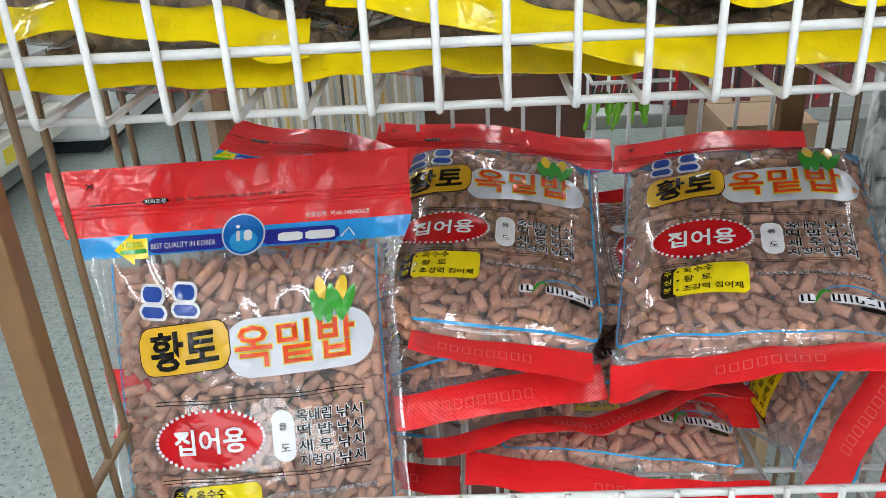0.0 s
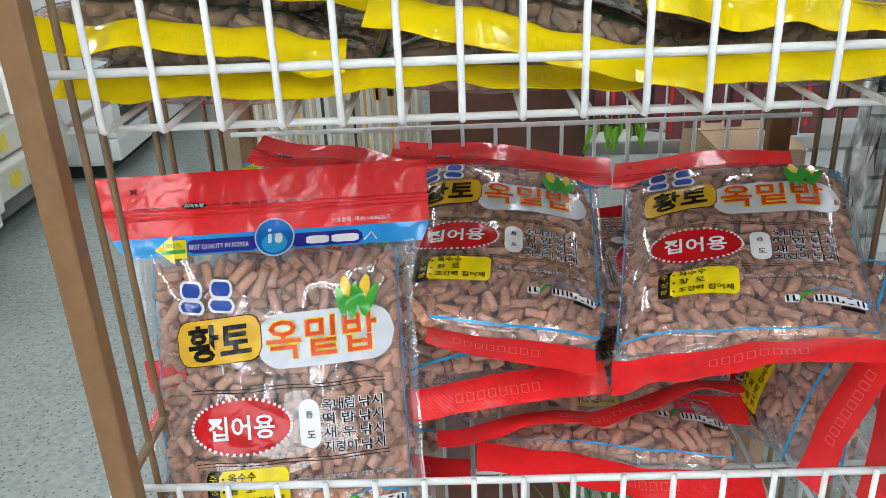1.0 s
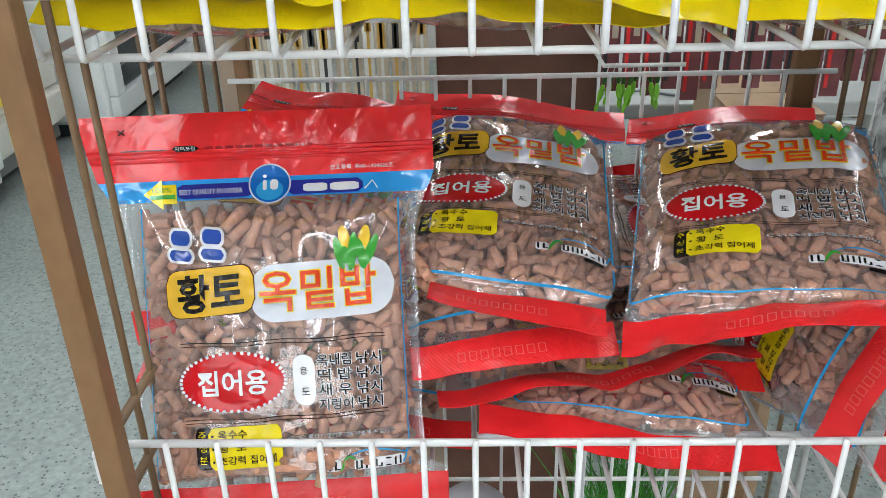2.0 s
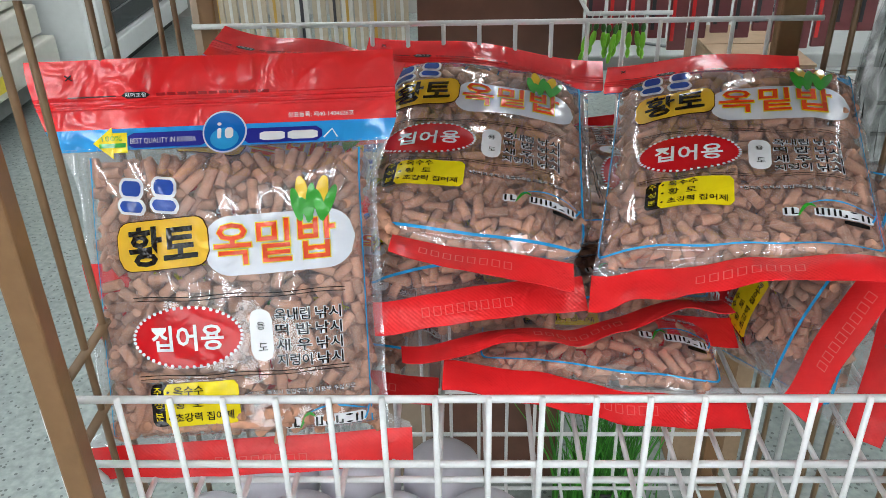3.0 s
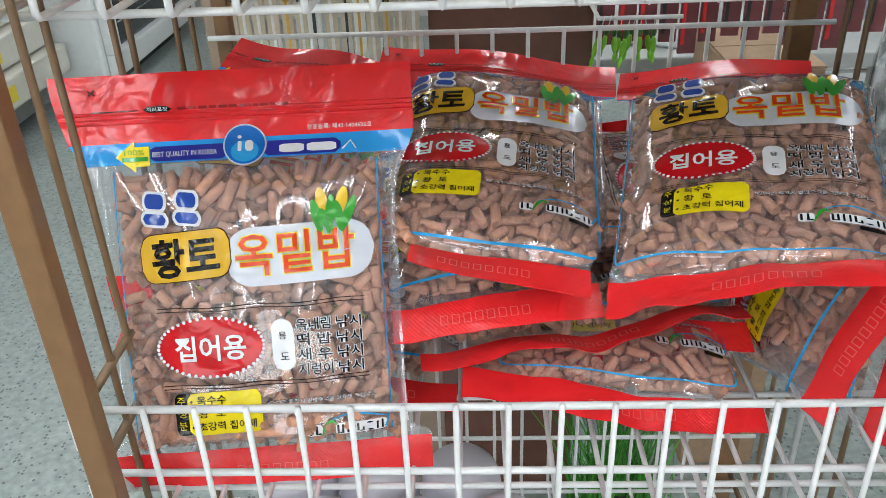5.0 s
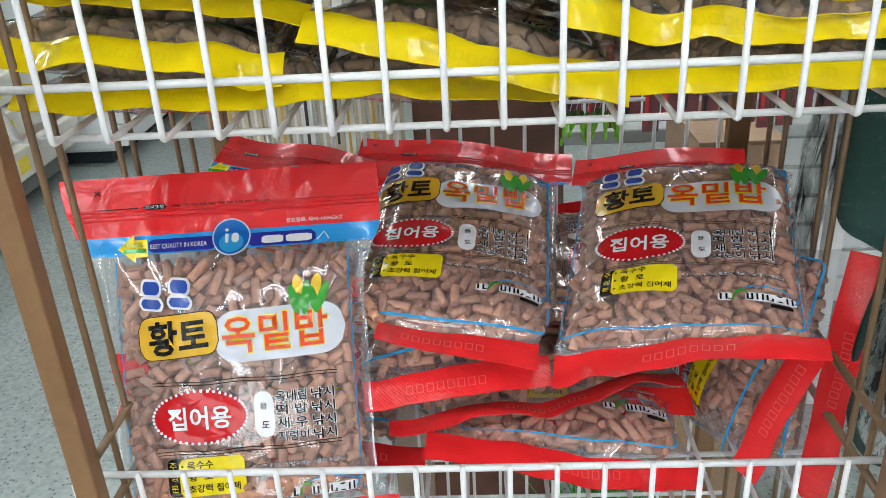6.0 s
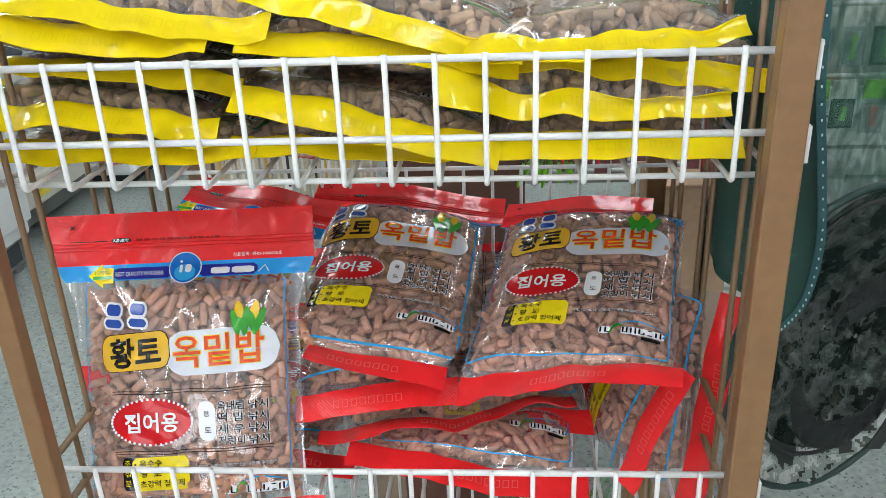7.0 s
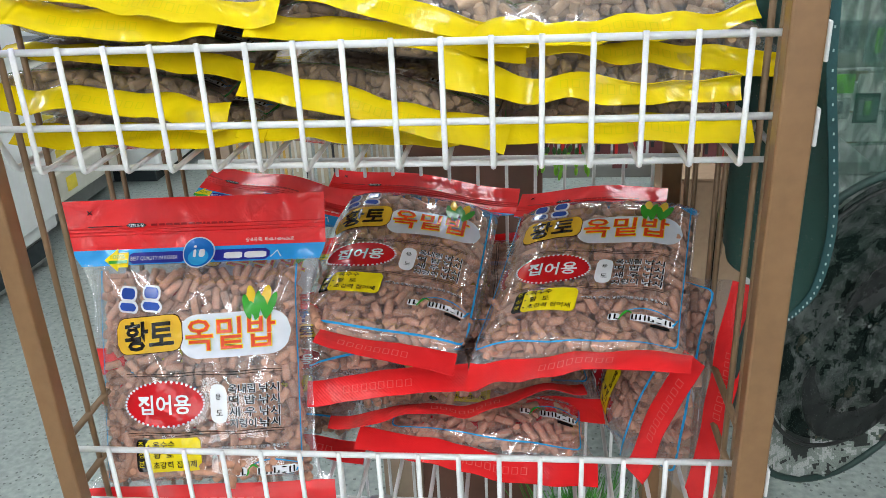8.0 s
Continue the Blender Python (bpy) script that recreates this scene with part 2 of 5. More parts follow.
def box(bm, lo, hi, bevel=0.0, m=None):
    made = bmesh.ops.create_cube(bm, size=1.0)["verts"]
    c = [(a + b) / 2 for a, b in zip(lo, hi)]
    s = [max(b - a, 1e-5) for a, b in zip(lo, hi)]
    bmesh.ops.transform(bm, matrix=Matrix.Translation(c) @ Matrix.Diagonal((*s, 1)), verts=made)
    if bevel:
        edges = list({e for v in made for e in v.link_edges})
        r = bmesh.ops.bevel(bm, geom=edges, offset=bevel, segments=2, affect="EDGES", profile=0.5)
        made = list({v for v in r["verts"]} | {v for v in made if v.is_valid})
    if m is not None:
        bmesh.ops.transform(bm, matrix=m, verts=[v for v in made if v.is_valid])
    return bm


def one_box(lo, hi, bevel=0.0):
    return box(bmesh.new(), lo, hi, bevel)


def tube_mesh(name, path, r, sides=8, closed=False):
    """A round rod swept along a list of points."""
    pts = [Vector(p) for p in path]
    verts, faces = [], []
    n = len(pts)
    up = None
    for i, p in enumerate(pts):
        a = pts[i - 1] if i else (pts[-1] if closed else p)
        b = pts[i + 1] if i < n - 1 else (pts[0] if closed else p)
        d = (b - a).normalized()
        if up is None:
            up = d.orthogonal().normalized()
        up = (up - d * up.dot(d)).normalized()
        side = d.cross(up)
        for k in range(sides):
            t = 2 * math.pi * k / sides
            verts.append(p + r * (math.cos(t) * up + math.sin(t) * side))
    rings = n if closed else n - 1
    for i in range(rings):
        j = (i + 1) % n
        for k in range(sides):
            q = (k + 1) % sides
            faces.append((i * sides + k, i * sides + q, j * sides + q, j * sides + k))
    if not closed:
        faces.append(tuple(range(sides))[::-1])
        faces.append(tuple((n - 1) * sides + k for k in range(sides)))
    return pydata(name, verts, faces)


def rod(name, path, r, material, parent, sides=8, label="", closed=False):
    return mesh_part(name, tube_mesh(name, path, r, sides, closed), material, parent, label, smooth=True)


def bend(points, radius=0.006, steps=4):
    """Rounds the inner corners of a poly-line."""
    pts = [Vector(p) for p in points]
    out = [pts[0]]
    for a, b, c in zip(pts, pts[1:], pts[2:]):
        u, w = (a - b).normalized(), (c - b).normalized()
        p, q = b + u * radius, b + w * radius
        for k in range(steps + 1):
            t = k / steps
            out.append((1 - t) ** 2 * p + 2 * t * (1 - t) * b + t * t * q)
    out.append(pts[-1])
    return out


def smooth01(t):
    t = min(1.0, max(0.0, t))
    return t * t * (3 - 2 * t)


# ---------------------------------------------------------------- the room
FLOOR_MAT = terrazzo("terrazzo_floor")
WALL_MAT = plain("cream_wall", (0.42, 0.41, 0.38), 0.7, grain=40, vary=0.06, bump=0.1, big=1.2)
CEIL_MAT = plain("white_ceiling", (0.78, 0.78, 0.77), 0.8, grain=40, vary=0.05, bump=0.1)
X0, X1, Y0, Y1 = -3.6, 3.6, -6.0, 5.0

fl = part("floor", one_box((X0, Y0, FLOOR - 0.1), (X1, Y1, FLOOR)), FLOOR_MAT, None)
tagged(fl, "grey speckled terrazzo shop floor, slightly worn", "floor", kind="structure")
ce = part("ceiling", one_box((X0, Y0, CEIL), (X1, Y1, CEIL + 0.1)), CEIL_MAT, None)
tagged(ce, "plain white shop ceiling", "ceiling", kind="structure")
for nm, lo, hi in (
    ("wall_north", (X0 - 0.15, Y1, FLOOR - 0.1), (X1 + 0.15, Y1 + 0.15, CEIL + 0.1)),
    ("wall_south", (X0 - 0.15, Y0 - 0.15, FLOOR - 0.1), (X1 + 0.15, Y0, FLOOR + 0.7)),
    ("wall_south_top", (X0 - 0.15, Y0 - 0.15, 2.0), (X1 + 0.15, Y0, CEIL + 0.1)),
    ("wall_south_west", (X0 - 0.15, Y0 - 0.15, FLOOR + 0.7), (-2.4, Y0, 2.0)),
    ("wall_south_east", (2.4, Y0 - 0.15, FLOOR + 0.7), (X1 + 0.15, Y0, 2.0)),
    ("wall_east", (X1, Y0, FLOOR - 0.1), (X1 + 0.15, Y1, CEIL + 0.1)),
    ("wall_west", (X0 - 0.15, Y0, FLOOR - 0.1), (X0, Y1, CEIL + 0.1)),
):
    w = part(nm, one_box(lo, hi), WALL_MAT, None)
    tagged(w, "plain cream painted shop wall", "wall", kind="structure")

# unseen window, added behind the camera so light reaches the bags from the front
FRAME = plain("grey_window_frame", (0.35, 0.36, 0.37), 0.4)
wn = thing("added_window", "wide unseen shop window with grey metal frame, added for front light", "window", (0, Y0 - 0.075, FLOOR + 0.7), kind="structure")
for fx in (-2.4, -0.8, 0.8, 2.4):
    part("mullion", one_box((fx - 0.03, -0.04, 0.0), (fx + 0.03, 0.04, 1.47), 0.004), FRAME, wn)
for fz in (0.0, 1.43):
    part("rail", one_box((-2.37, -0.04, fz), (2.37, 0.04, fz + 0.04), 0.004), FRAME, wn)
for fx in (-2.37, -0.77, 0.83):
    pane = part("pane", one_box((fx, -0.004, 0.041), (fx + 1.54, 0.004, 1.429)), film_mat("window_glass", rough=0.02, haze=0.0, crease=0.0), wn)
    pane.visible_shadow = False
# fill lamp in the added window, brightens the pile under the upper basket
day = bpy.data.lights.new("window_front_fill", "AREA")
day.shape, day.size, day.size_y, day.energy, day.color = "RECTANGLE", 4.6, 1.35, 95.0, (0.92, 0.97, 1.0)
dl = new("window_front_fill", day)
dl.matrix_world = look((0, Y0 - 0.12, FLOOR + 1.43), (0, 0, FLOOR + 1.2))

LAMP = glow("lamp_tube", (0.91, 0.955, 1.0), 24.5)
HOUSING = plain("lamp_housing", (0.75, 0.75, 0.75), 0.4)


def ceiling_light(x, y):
    t = thing("ceiling_light", "twin-tube fluorescent ceiling light, switched on", "ceiling light", (x, y, CEIL), "ceiling lights")
    part("housing", one_box((-0.11, -0.62, -0.05), (0.11, 0.62, 0.0), 0.008), HOUSING, t)
    for s in (-0.055, 0.055):
        rod("tube", [(s, -0.59, -0.075), (s, 0.59, -0.075)], 0.016, LAMP, t, 10)
        for e in (-0.6, 0.6):
            part("socket", one_box((s - 0.018, e - 0.012, -0.1), (s + 0.018, e + 0.012, -0.05), 0.003), HOUSING, t)
    return t


for lx in (-2.3, -1.0, 0.35, 1.7):
    for ly in (-4.8, -3.2, -1.7, -0.45, 1.85, 3.4):
        ceiling_light(lx, ly)

# ---------------------------------------------------------------- display rack
PITCH = 0.0342
XL, XR = -0.2112, 0.3495      # post centre lines
YF, YB = 0.382, 0.803        # front and back post centre lines
FRONT, BACK = 0.41, 0.785    # basket front and back panels

rack = thing("display_rack", "brown painted steel display rack with wire sides, holding white wire baskets", "display rack", (0, 0, FLOOR))
for px in (XL, XR):
    for py in (YF, YB):
        w = 0.0082 if px < 0 else 0.0115
        part("post", one_box((px - w, py - 0.0078, 0.0), (px + w, py + 0.0078, 1.72), 0.0018), BROWN_PAINT, rack)
for px, s in ((XL, 1), (XR, -1)):
    for wy in (0.427, 0.457, 0.546, 0.573, 0.668, 0.708):
        rod("side_wire", [(px, wy, 0.05), (px, wy, 1.7)], 0.0026, BROWN_WIRE, rack, 6)
    for wz in (0.045, 0.42, 0.818, 0.868, 1.36, 1.71):
        rod("side_rail", [(px, YF + 0.012, wz), (px, YB - 0.012, wz)], 0.0034, BROWN_WIRE, rack, 6)
for wz in (0.06, 1.7):
    rod("cross_bar", [(XL + 0.012, YB, wz), (XR - 0.012, YB, wz)], 0.006, BROWN_PAINT, rack, 8)


def wire_basket(z, high_back, label):
    """z: height of the base; a low front with three rails, base wires and a taller back."""
    b = thing("wire_basket", label, "wire basket", (0, 0, z), "wire baskets on the rack")
    R, r = 0.0027, 0.00215
    xa, xb = -0.2365, 0.376
    top, mid = 0.0895, 0.0337
    for h in (top, mid):
        rod("front_rail", [(xa + 0.012, FRONT, h), (xb - 0.012, FRONT, h)], R, WHITE_WIRE, b)
    n = 16
    x_first = 0.325
    for i in range(n):
        x = x_first - i * PITCH
        if x < XL:
            break
        path = bend([(x, FRONT - 0.004, top + 0.004), (x, FRONT - 0.004, 0.0), (x, BACK, 0.0), (x, BACK, high_back)], 0.005)
        rod("upright_wire", path, r, WHITE_WIRE, b, 7)
    for y in (0.435, 0.535, 0.66, 0.77):
        rod("base_rail", [(xa + 0.014, y, -0.005), (xb - 0.014, y, -0.005)], R * 0.9, WHITE_WIRE, b)
    for h in (-0.012, 0.068, high_back):
        rod("back_rail", [(xa + 0.012, BACK + 0.004, h), (xb - 0.0, BACK + 0.004, h)], R, WHITE_WIRE, b)
    for x in (xa + 0.014, xb - 0.014):
        rod("side_rail", bend([(x, FRONT, mid), (x, FRONT + 0.02, -0.003), (x, BACK, -0.003)], 0.004), R, WHITE_WIRE, b)
        for h in (top, mid):
            s = 0.005 if x > 0 else -0.005
            part("hook", one_box((x + s - 0.0014, FRONT - 0.022, h - 0.016), (x + s + 0.0014, FRONT + 0.004, h + 0.01), 0.001), WHITE_WIRE, b)
    return b


Z_UP, Z_LOW, Z_BOT = 0.929, 0.583, 0.237
wire_basket(Z_UP, 0.235, "white coated wire basket full of yellow-edged bait bags")
wire_basket(Z_LOW, 0.235, "white coated wire basket with red-edged bait bags")
wire_basket(Z_BOT, 0.235, "white coated wire basket holding white plastic lids")

# ---------------------------------------------------------------- bait bags
BW, BH = 0.236, 0.333          # width and height of a bag lying flat
STRIP, BAND, TOPLINE = 0.027, 0.2705, 0.2855
MID = 0.182                     # height of the point by which a bag is placed
UP = 0.028                      # the printed panel begins this far above its drawing's zero


class Sheet:
    """The shape of one filled bag: x across, v up from the bottom edge, out along the front."""

    def __init__(self, thick, strip_bend=0.0, top_bend=0.0, curve=0.0, low_bend=0.0, wave=0.0, freq=1.5, phase=0.0, top_wave=0.0, dip=0.0, squash=1.0, edge=0.95, left=1.0, tuck=1.0, tuck_to=0.046, line=0.05, low_left=1.0, pull=0.55, flare=0.0, seed=0, width=BW, height=BH, right=1.0, low_right=1.0, head=1.0, plump=0.045, sag=(0, 0, 0, 0, 0)):
        self.low_right, self.head, self.plump = low_right, head * width / 2, plump
        self.line, self.low_left, self.pull, self.flare = line, low_left, pull, flare
        self.edge, self.left, self.right, self.sag = edge, left * width / 2, right * width / 2, sag
        self.thick, self.wave, self.freq, self.phase, self.top_wave, self.seed, self.width, self.height = thick, wave, freq, phase, top_wave, seed, width, height
        n = 122
        self.ds = height / (n - 1)
        mid = MID
        th = []
        for i in range(n):
            v = i * self.ds
            a = curve * (v - mid) / height
            a += strip_bend * (1 - smooth01((v - STRIP * 0.6) / 0.014))
            a += low_bend * (1 - smooth01((v - 0.03) / 0.05))
            a += top_bend * smooth01((v - 0.263) / 0.03)
            a -= dip * smooth01((v - 0.243) / 0.02) * (1 - smooth01((v - 0.278) / 0.014))
            th.append(radians(a))
        y, o, self.spine = 0.0, 0.0, []
        for i in range(n):
            self.spine.append([y, o, th[i]])
            v = i * self.ds
            f = squash if 0.03 < v < 0.074 else 1.0
            f *= tuck if 0.028 < v < tuck_to else 1.0
            y += math.cos(th[i]) * self.ds * f
            o += math.sin(th[i]) * self.ds * f
        k = int(mid / self.ds)
        y0, o0 = self.spine[k][0], self.spine[k][1]
        for s in self.spine:
            s[0] -= y0
            s[1] -= o0

    def bulge(self, x, v):
        u = x / self.right if x > 0 else -x / self.left
        a = max(0.0, 1 - (u / self.edge) ** 3.2) ** 0.75
        lo, hi = STRIP + 0.003, BAND - 0.004
        if v <= lo or v >= hi + 0.02:
            return 0.0
        b = smooth01((v - lo) / self.plump) ** 0.6 * smooth01((hi + 0.02 - v) / 0.05) ** 0.7
        lump = 1 + 0.16 * noise.noise(Vector((x * 22, v * 22, self.seed * 3.7))) + 0.05 * noise.noise(Vector((x * 60, v * 60, self.seed * 1.3)))
        return 0.5 * self.thick * a * b * lump

    def at(self, x, v, out=0.0, side=1):
        full = 0.92 * self.width / 2
        lim = self.left + max(0.0, full - self.left) * smooth01((v - 0.235) / 0.06)
        lim *= self.low_left + (1 - self.low_left) * smooth01((v - 0.03) / 0.06)
        lim_r = self.right + (self.head - self.right) * smooth01((v - 0.262) / 0.03)
        lim_r *= self.low_right + (1 - self.low_right) * smooth01((v - 0.03) / 0.06)
        x = min(max(x, -lim), lim_r)
        if x < 0:
            x *= 1 + self.flare * smooth01((v - 0.262) / 0.07)
        i = min(max(v / self.ds, 0), len(self.spine) - 1.001)
        k, f = int(i), i - int(i)
        p, q = self.spine[k], self.spine[k + 1]
        y, o, th = (p[j] * (1 - f) + q[j] * f for j in range(3))
        d = side * self.bulge(x, v) + out
        y -= 0.7 * self.wave * (1 - smooth01(v / 0.05)) * noise.noise(Vector((x * 26, self.seed * 2.3, 0)))
        edge = 1 - smooth01(v / 0.07)
        d += self.wave * edge * math.sin(self.freq * 2 * math.pi * x / self.width + self.phase)
        d += 0.8 * self.wave * edge * noise.noise(Vector((x * 30, v * 15, self.seed)))
        f = min(max((x / self.width + 0.5) * 4, 0), 3.999)
        k, g = int(f), smooth01(f - int(f))
        d += edge * (self.sag[k] * (1 - g) + self.sag[k + 1] * g)
        te = smooth01((v - 0.253) / 0.07)
        d += self.top_wave * te * math.sin(1.3 * 2 * math.pi * x / self.width + self.phase * 1.7 + 1)
        slack = max(0.0, abs(x) - 0.088)
        x -= math.copysign(slack * self.pull * self.bulge(0, v) / (0.5 * self.thick + 1e-6), x)
        return Vector((x, y - math.sin(th) * d, o + math.cos(th) * d))


def grid(sh, x0, x1, v0, v1, nx, nv, out, side=1, shape=None):
    """A patch of the bag; shape(s) gives the v-limits where the outline is not a rectangle."""
    verts, faces = [], []
    for i in range(nx + 1):
        s = i / nx
        x = x0 + (x1 - x0) * s
        a, b = shape(x) if shape else (v0, v1)
        for j in range(nv + 1):
            verts.append(sh.at(x, a + (b - a) * j / nv, out, side))
    for i in range(nx):
        for j in range(nv):
            q = (i * (nv + 1) + j, (i + 1) * (nv + 1) + j, (i + 1) * (nv + 1) + j + 1, i * (nv + 1) + j + 1)
            faces.append(q if side > 0 else q[::-1])
    return verts, faces


def rounded(x0, x1, v0, v1, r, lean=0.0):
    def shape(x):
        d = max(0.0, max(x0 + r - x, x - (x1 - r)))
        k = r - math.sqrt(max(0.0, r * r - d * d))
        c = lean * (x - (x0 + x1) / 2)
        return v0 + k + c, v1 - k + c
    return shape


def patch(name, sh, x0, x1, v0, v1, material, parent, out=0.0008, r=0.0, lean=0.0, nx=16, nv=6, label=""):
    sp = rounded(x0, x1, v0, v1, max(r, 1e-5), lean)
    verts, faces = grid(sh, x0, x1, v0, v1, nx, nv, out, 1, sp)
    return mesh_part(name, pydata(name, verts, faces), material, parent, label, smooth=True)


def oval(name, sh, cx, cv, rx, rv, material, parent, out=0.0008, turn=0.0, rings=5, seg=36, label=""):
    c, s = math.cos(radians(turn)), math.sin(radians(turn))
    verts, faces = [sh.at(cx, cv, out)], []
    for k in range(1, rings + 1):
        for i in range(seg):
            a = 2 * math.pi * i / seg
            ex, ev = rx * k / rings * math.cos(a), rv * k / rings * math.sin(a)
            verts.append(sh.at(cx + ex * c - ev * s, cv + ex * s + ev * c, out))
    for i in range(seg):
        j = (i + 1) % seg
        faces.append((0, 1 + i, 1 + j))
        for k in range(rings - 1):
            a, b = 1 + k * seg, 1 + (k + 1) * seg
            faces.append((a + i, b + i, b + j, a + j))
    return mesh_part(name, pydata(name, verts, faces), material, parent, label, smooth=True)


def ribbon(name, sh, line, w, material, parent, out=0.0008, label="", taper=False):
    """A printed stroke along points (x, v)."""
    verts, faces = [], []
    n = len(line)
    for i, (x, v) in enumerate(line):
        a, b = line[max(i - 1, 0)], line[min(i + 1, n - 1)]
        dx, dv = b[0] - a[0], b[1] - a[1]
        k = math.hypot(dx, dv) or 1
        ww = w * (math.sin(math.pi * (0.08 + 0.84 * i / (n - 1))) if taper else 1) / 2
        verts += [sh.at(x - dv / k * ww, v + dx / k * ww, out), sh.at(x + dv / k * ww, v - dx / k * ww, out)]
        if i:
            faces.append((2 * i - 2, 2 * i, 2 * i + 1, 2 * i - 1))
    return mesh_part(name, pydata(name, verts, faces), material, parent, label)


TEXTS = {}


def flat_text(body, fat):
    """Outline of the words, one unit high, as flat triangles; kept for repeats."""
    key = (body, fat)
    if key not in TEXTS:
        cu = bpy.data.curves.new("words", "FONT")
        cu.body, cu.offset, cu.resolution_u = body, fat, 2
        ob = new("words", cu)
        bpy.context.view_layer.update()
        me = bpy.data.meshes.new_from_object(ob.evaluated_get(bpy.context.evaluated_depsgraph_get()))
        co = [tuple(v.co) for v in me.vertices]
        fa = [tuple(p.vertices) for p in me.polygons]
        bpy.data.objects.remove(ob)
        bpy.data.curves.remove(cu)
        bpy.data.meshes.remove(me)
        TEXTS[key] = (co, fa)
    return TEXTS[key]


def words(name, sh, body, x0, x1, v0, v1, material, parent, fat=0.0, out=0.0016, lean=0.0, label="", halo=None, halo_fat=0.05):
    """Words stretched into the box x0..x1, v0..v1 of the bag's face."""
    co, fa = flat_text(body, fat)
    base, _ = flat_text(body, 0.0)
    lx, hx = min(c[0] for c in base), max(c[0] for c in base)
    ly, hy = min(c[1] for c in base), max(c[1] for c in base)
    sx, sy = (x1 - x0) / (hx - lx), (v1 - v0) / (hy - ly)
    xm = (x0 + x1) / 2

    def put(cs, o):
        return [sh.at(x0 + (c[0] - lx) * sx, v0 + (c[1] - ly) * sy + lean * (x0 + (c[0] - lx) * sx - xm), o) for c in cs]
    if halo is not None:
        hc, hf = flat_text(body, fat + halo_fat)
        mesh_part(name + "_outline", pydata(name, put(hc, out - 0.0005), hf), halo, parent)
    return mesh_part(name, pydata(name, put(co, out), fa), material, parent, label)


def pellet_mesh(name, spots, r, sides):
    """Short extruded rods at the given places: (centre, axis, length, radius)."""
    verts, faces = [], []
    for c, ax, ln, rr in spots:
        ax = ax.normalized()
        u = ax.orthogonal().normalized()
        w = ax.cross(u)
        b = len(verts)
        h = ln / 2
        for t, k in ((-h, 0.86), (-h + rr * 0.16, 1.0), (h - rr * 0.16, 1.0), (h, 0.86)):
            for i in range(sides):
                a = 2 * math.pi * i / sides
                verts.append(c + ax * t + (u * math.cos(a) + w * math.sin(a)) * rr * k)
        for q in range(3):
            for i in range(sides):
                j = (i + 1) % sides
                faces.append((b + q * sides + i, b + q * sides + j, b + (q + 1) * sides + j, b + (q + 1) * sides + i))
        for ring, flip in ((0, True), (3, False)):
            cap = len(verts)
            verts += [verts[b + ring * sides + i].copy() for i in range(sides)]
            cap_face = tuple(cap + i for i in range(sides))
            faces.append(cap_face[::-1] if flip else cap_face)
    return pydata(name, verts, faces)


def fill(sh, rng, count, r=0.0038):
    """Pellets packed side by side under the film of both faces, in layers."""
    spots, taken = [], {}
    cell = 0.009

    def free(pts, layer, gap):
        for x, v in pts:
            gx, gv = int(x / cell + 500), int(v / cell + 500)
            for a in (-1, 0, 1):
                for b in (-1, 0, 1):
                    for px, pv in taken.get((gx + a, gv + b, layer), ()):
                        if (px - x) ** 2 + (pv - v) ** 2 < gap:
                            return False
        for x, v in pts:
            taken.setdefault((int(x / cell + 500), int(v / cell + 500), layer), []).append((x, v))
        return True
    for li, (side, depth, share) in enumerate(((1, 0.0, 1.0), (1, 0.0066, 0.7), (-1, 0.0, 0.55))):
        tries = int(count * share * 12)
        for k in range(tries):
            x = rng.uniform(-min(0.108, sh.left), min(0.108, sh.right)) * sh.width / BW
            v = rng.uniform(STRIP + 0.008, BAND - 0.006)
            bl = sh.bulge(x, v)
            if bl < 0.004:
                continue
            late = k / tries
            ln = rng.uniform(0.013, 0.022) if late < 0.4 else rng.uniform(0.008, 0.014)
            a = rng.uniform(0, math.pi)
            upright = late > 0.3 and rng.random() < 0.3
            h = 0.0 if upright else ln * 0.5 - r * 0.7
            ca, sa = math.cos(a), math.sin(a)
            pts = [(x, v)] if upright else [(x + ca * h * q, v + sa * h * q) for q in (-1, -0.33, 0.33, 1)]
            if not free(pts, li, (1.7 * r) ** 2):
                continue
            p = sh.at(x, v, 0, side)
            e = 0.003
            du, dv = sh.at(x + e, v, 0, side) - p, sh.at(x, v + e, 0, side) - p
            nn = du.cross(dv).normalized() * side
            rr = r * rng.uniform(0.94, 1.06)
            ax = du.normalized() * ca + dv.normalized() * sa
            ax = ax * 0.35 + nn if upright else ax + nn * rng.uniform(-0.12, 0.12)
            ax.normalize()
            sink = rr * 1.2 + abs(ax.dot(nn)) * ln * 0.45 + depth + rng.uniform(0, 0.0012)
            if sink > bl + 0.2 * rr and side * depth == 0 and bl < 0.012:
                continue
            spots.append((p - nn * min(sink, bl + rr), ax, ln, rr))
    return spots


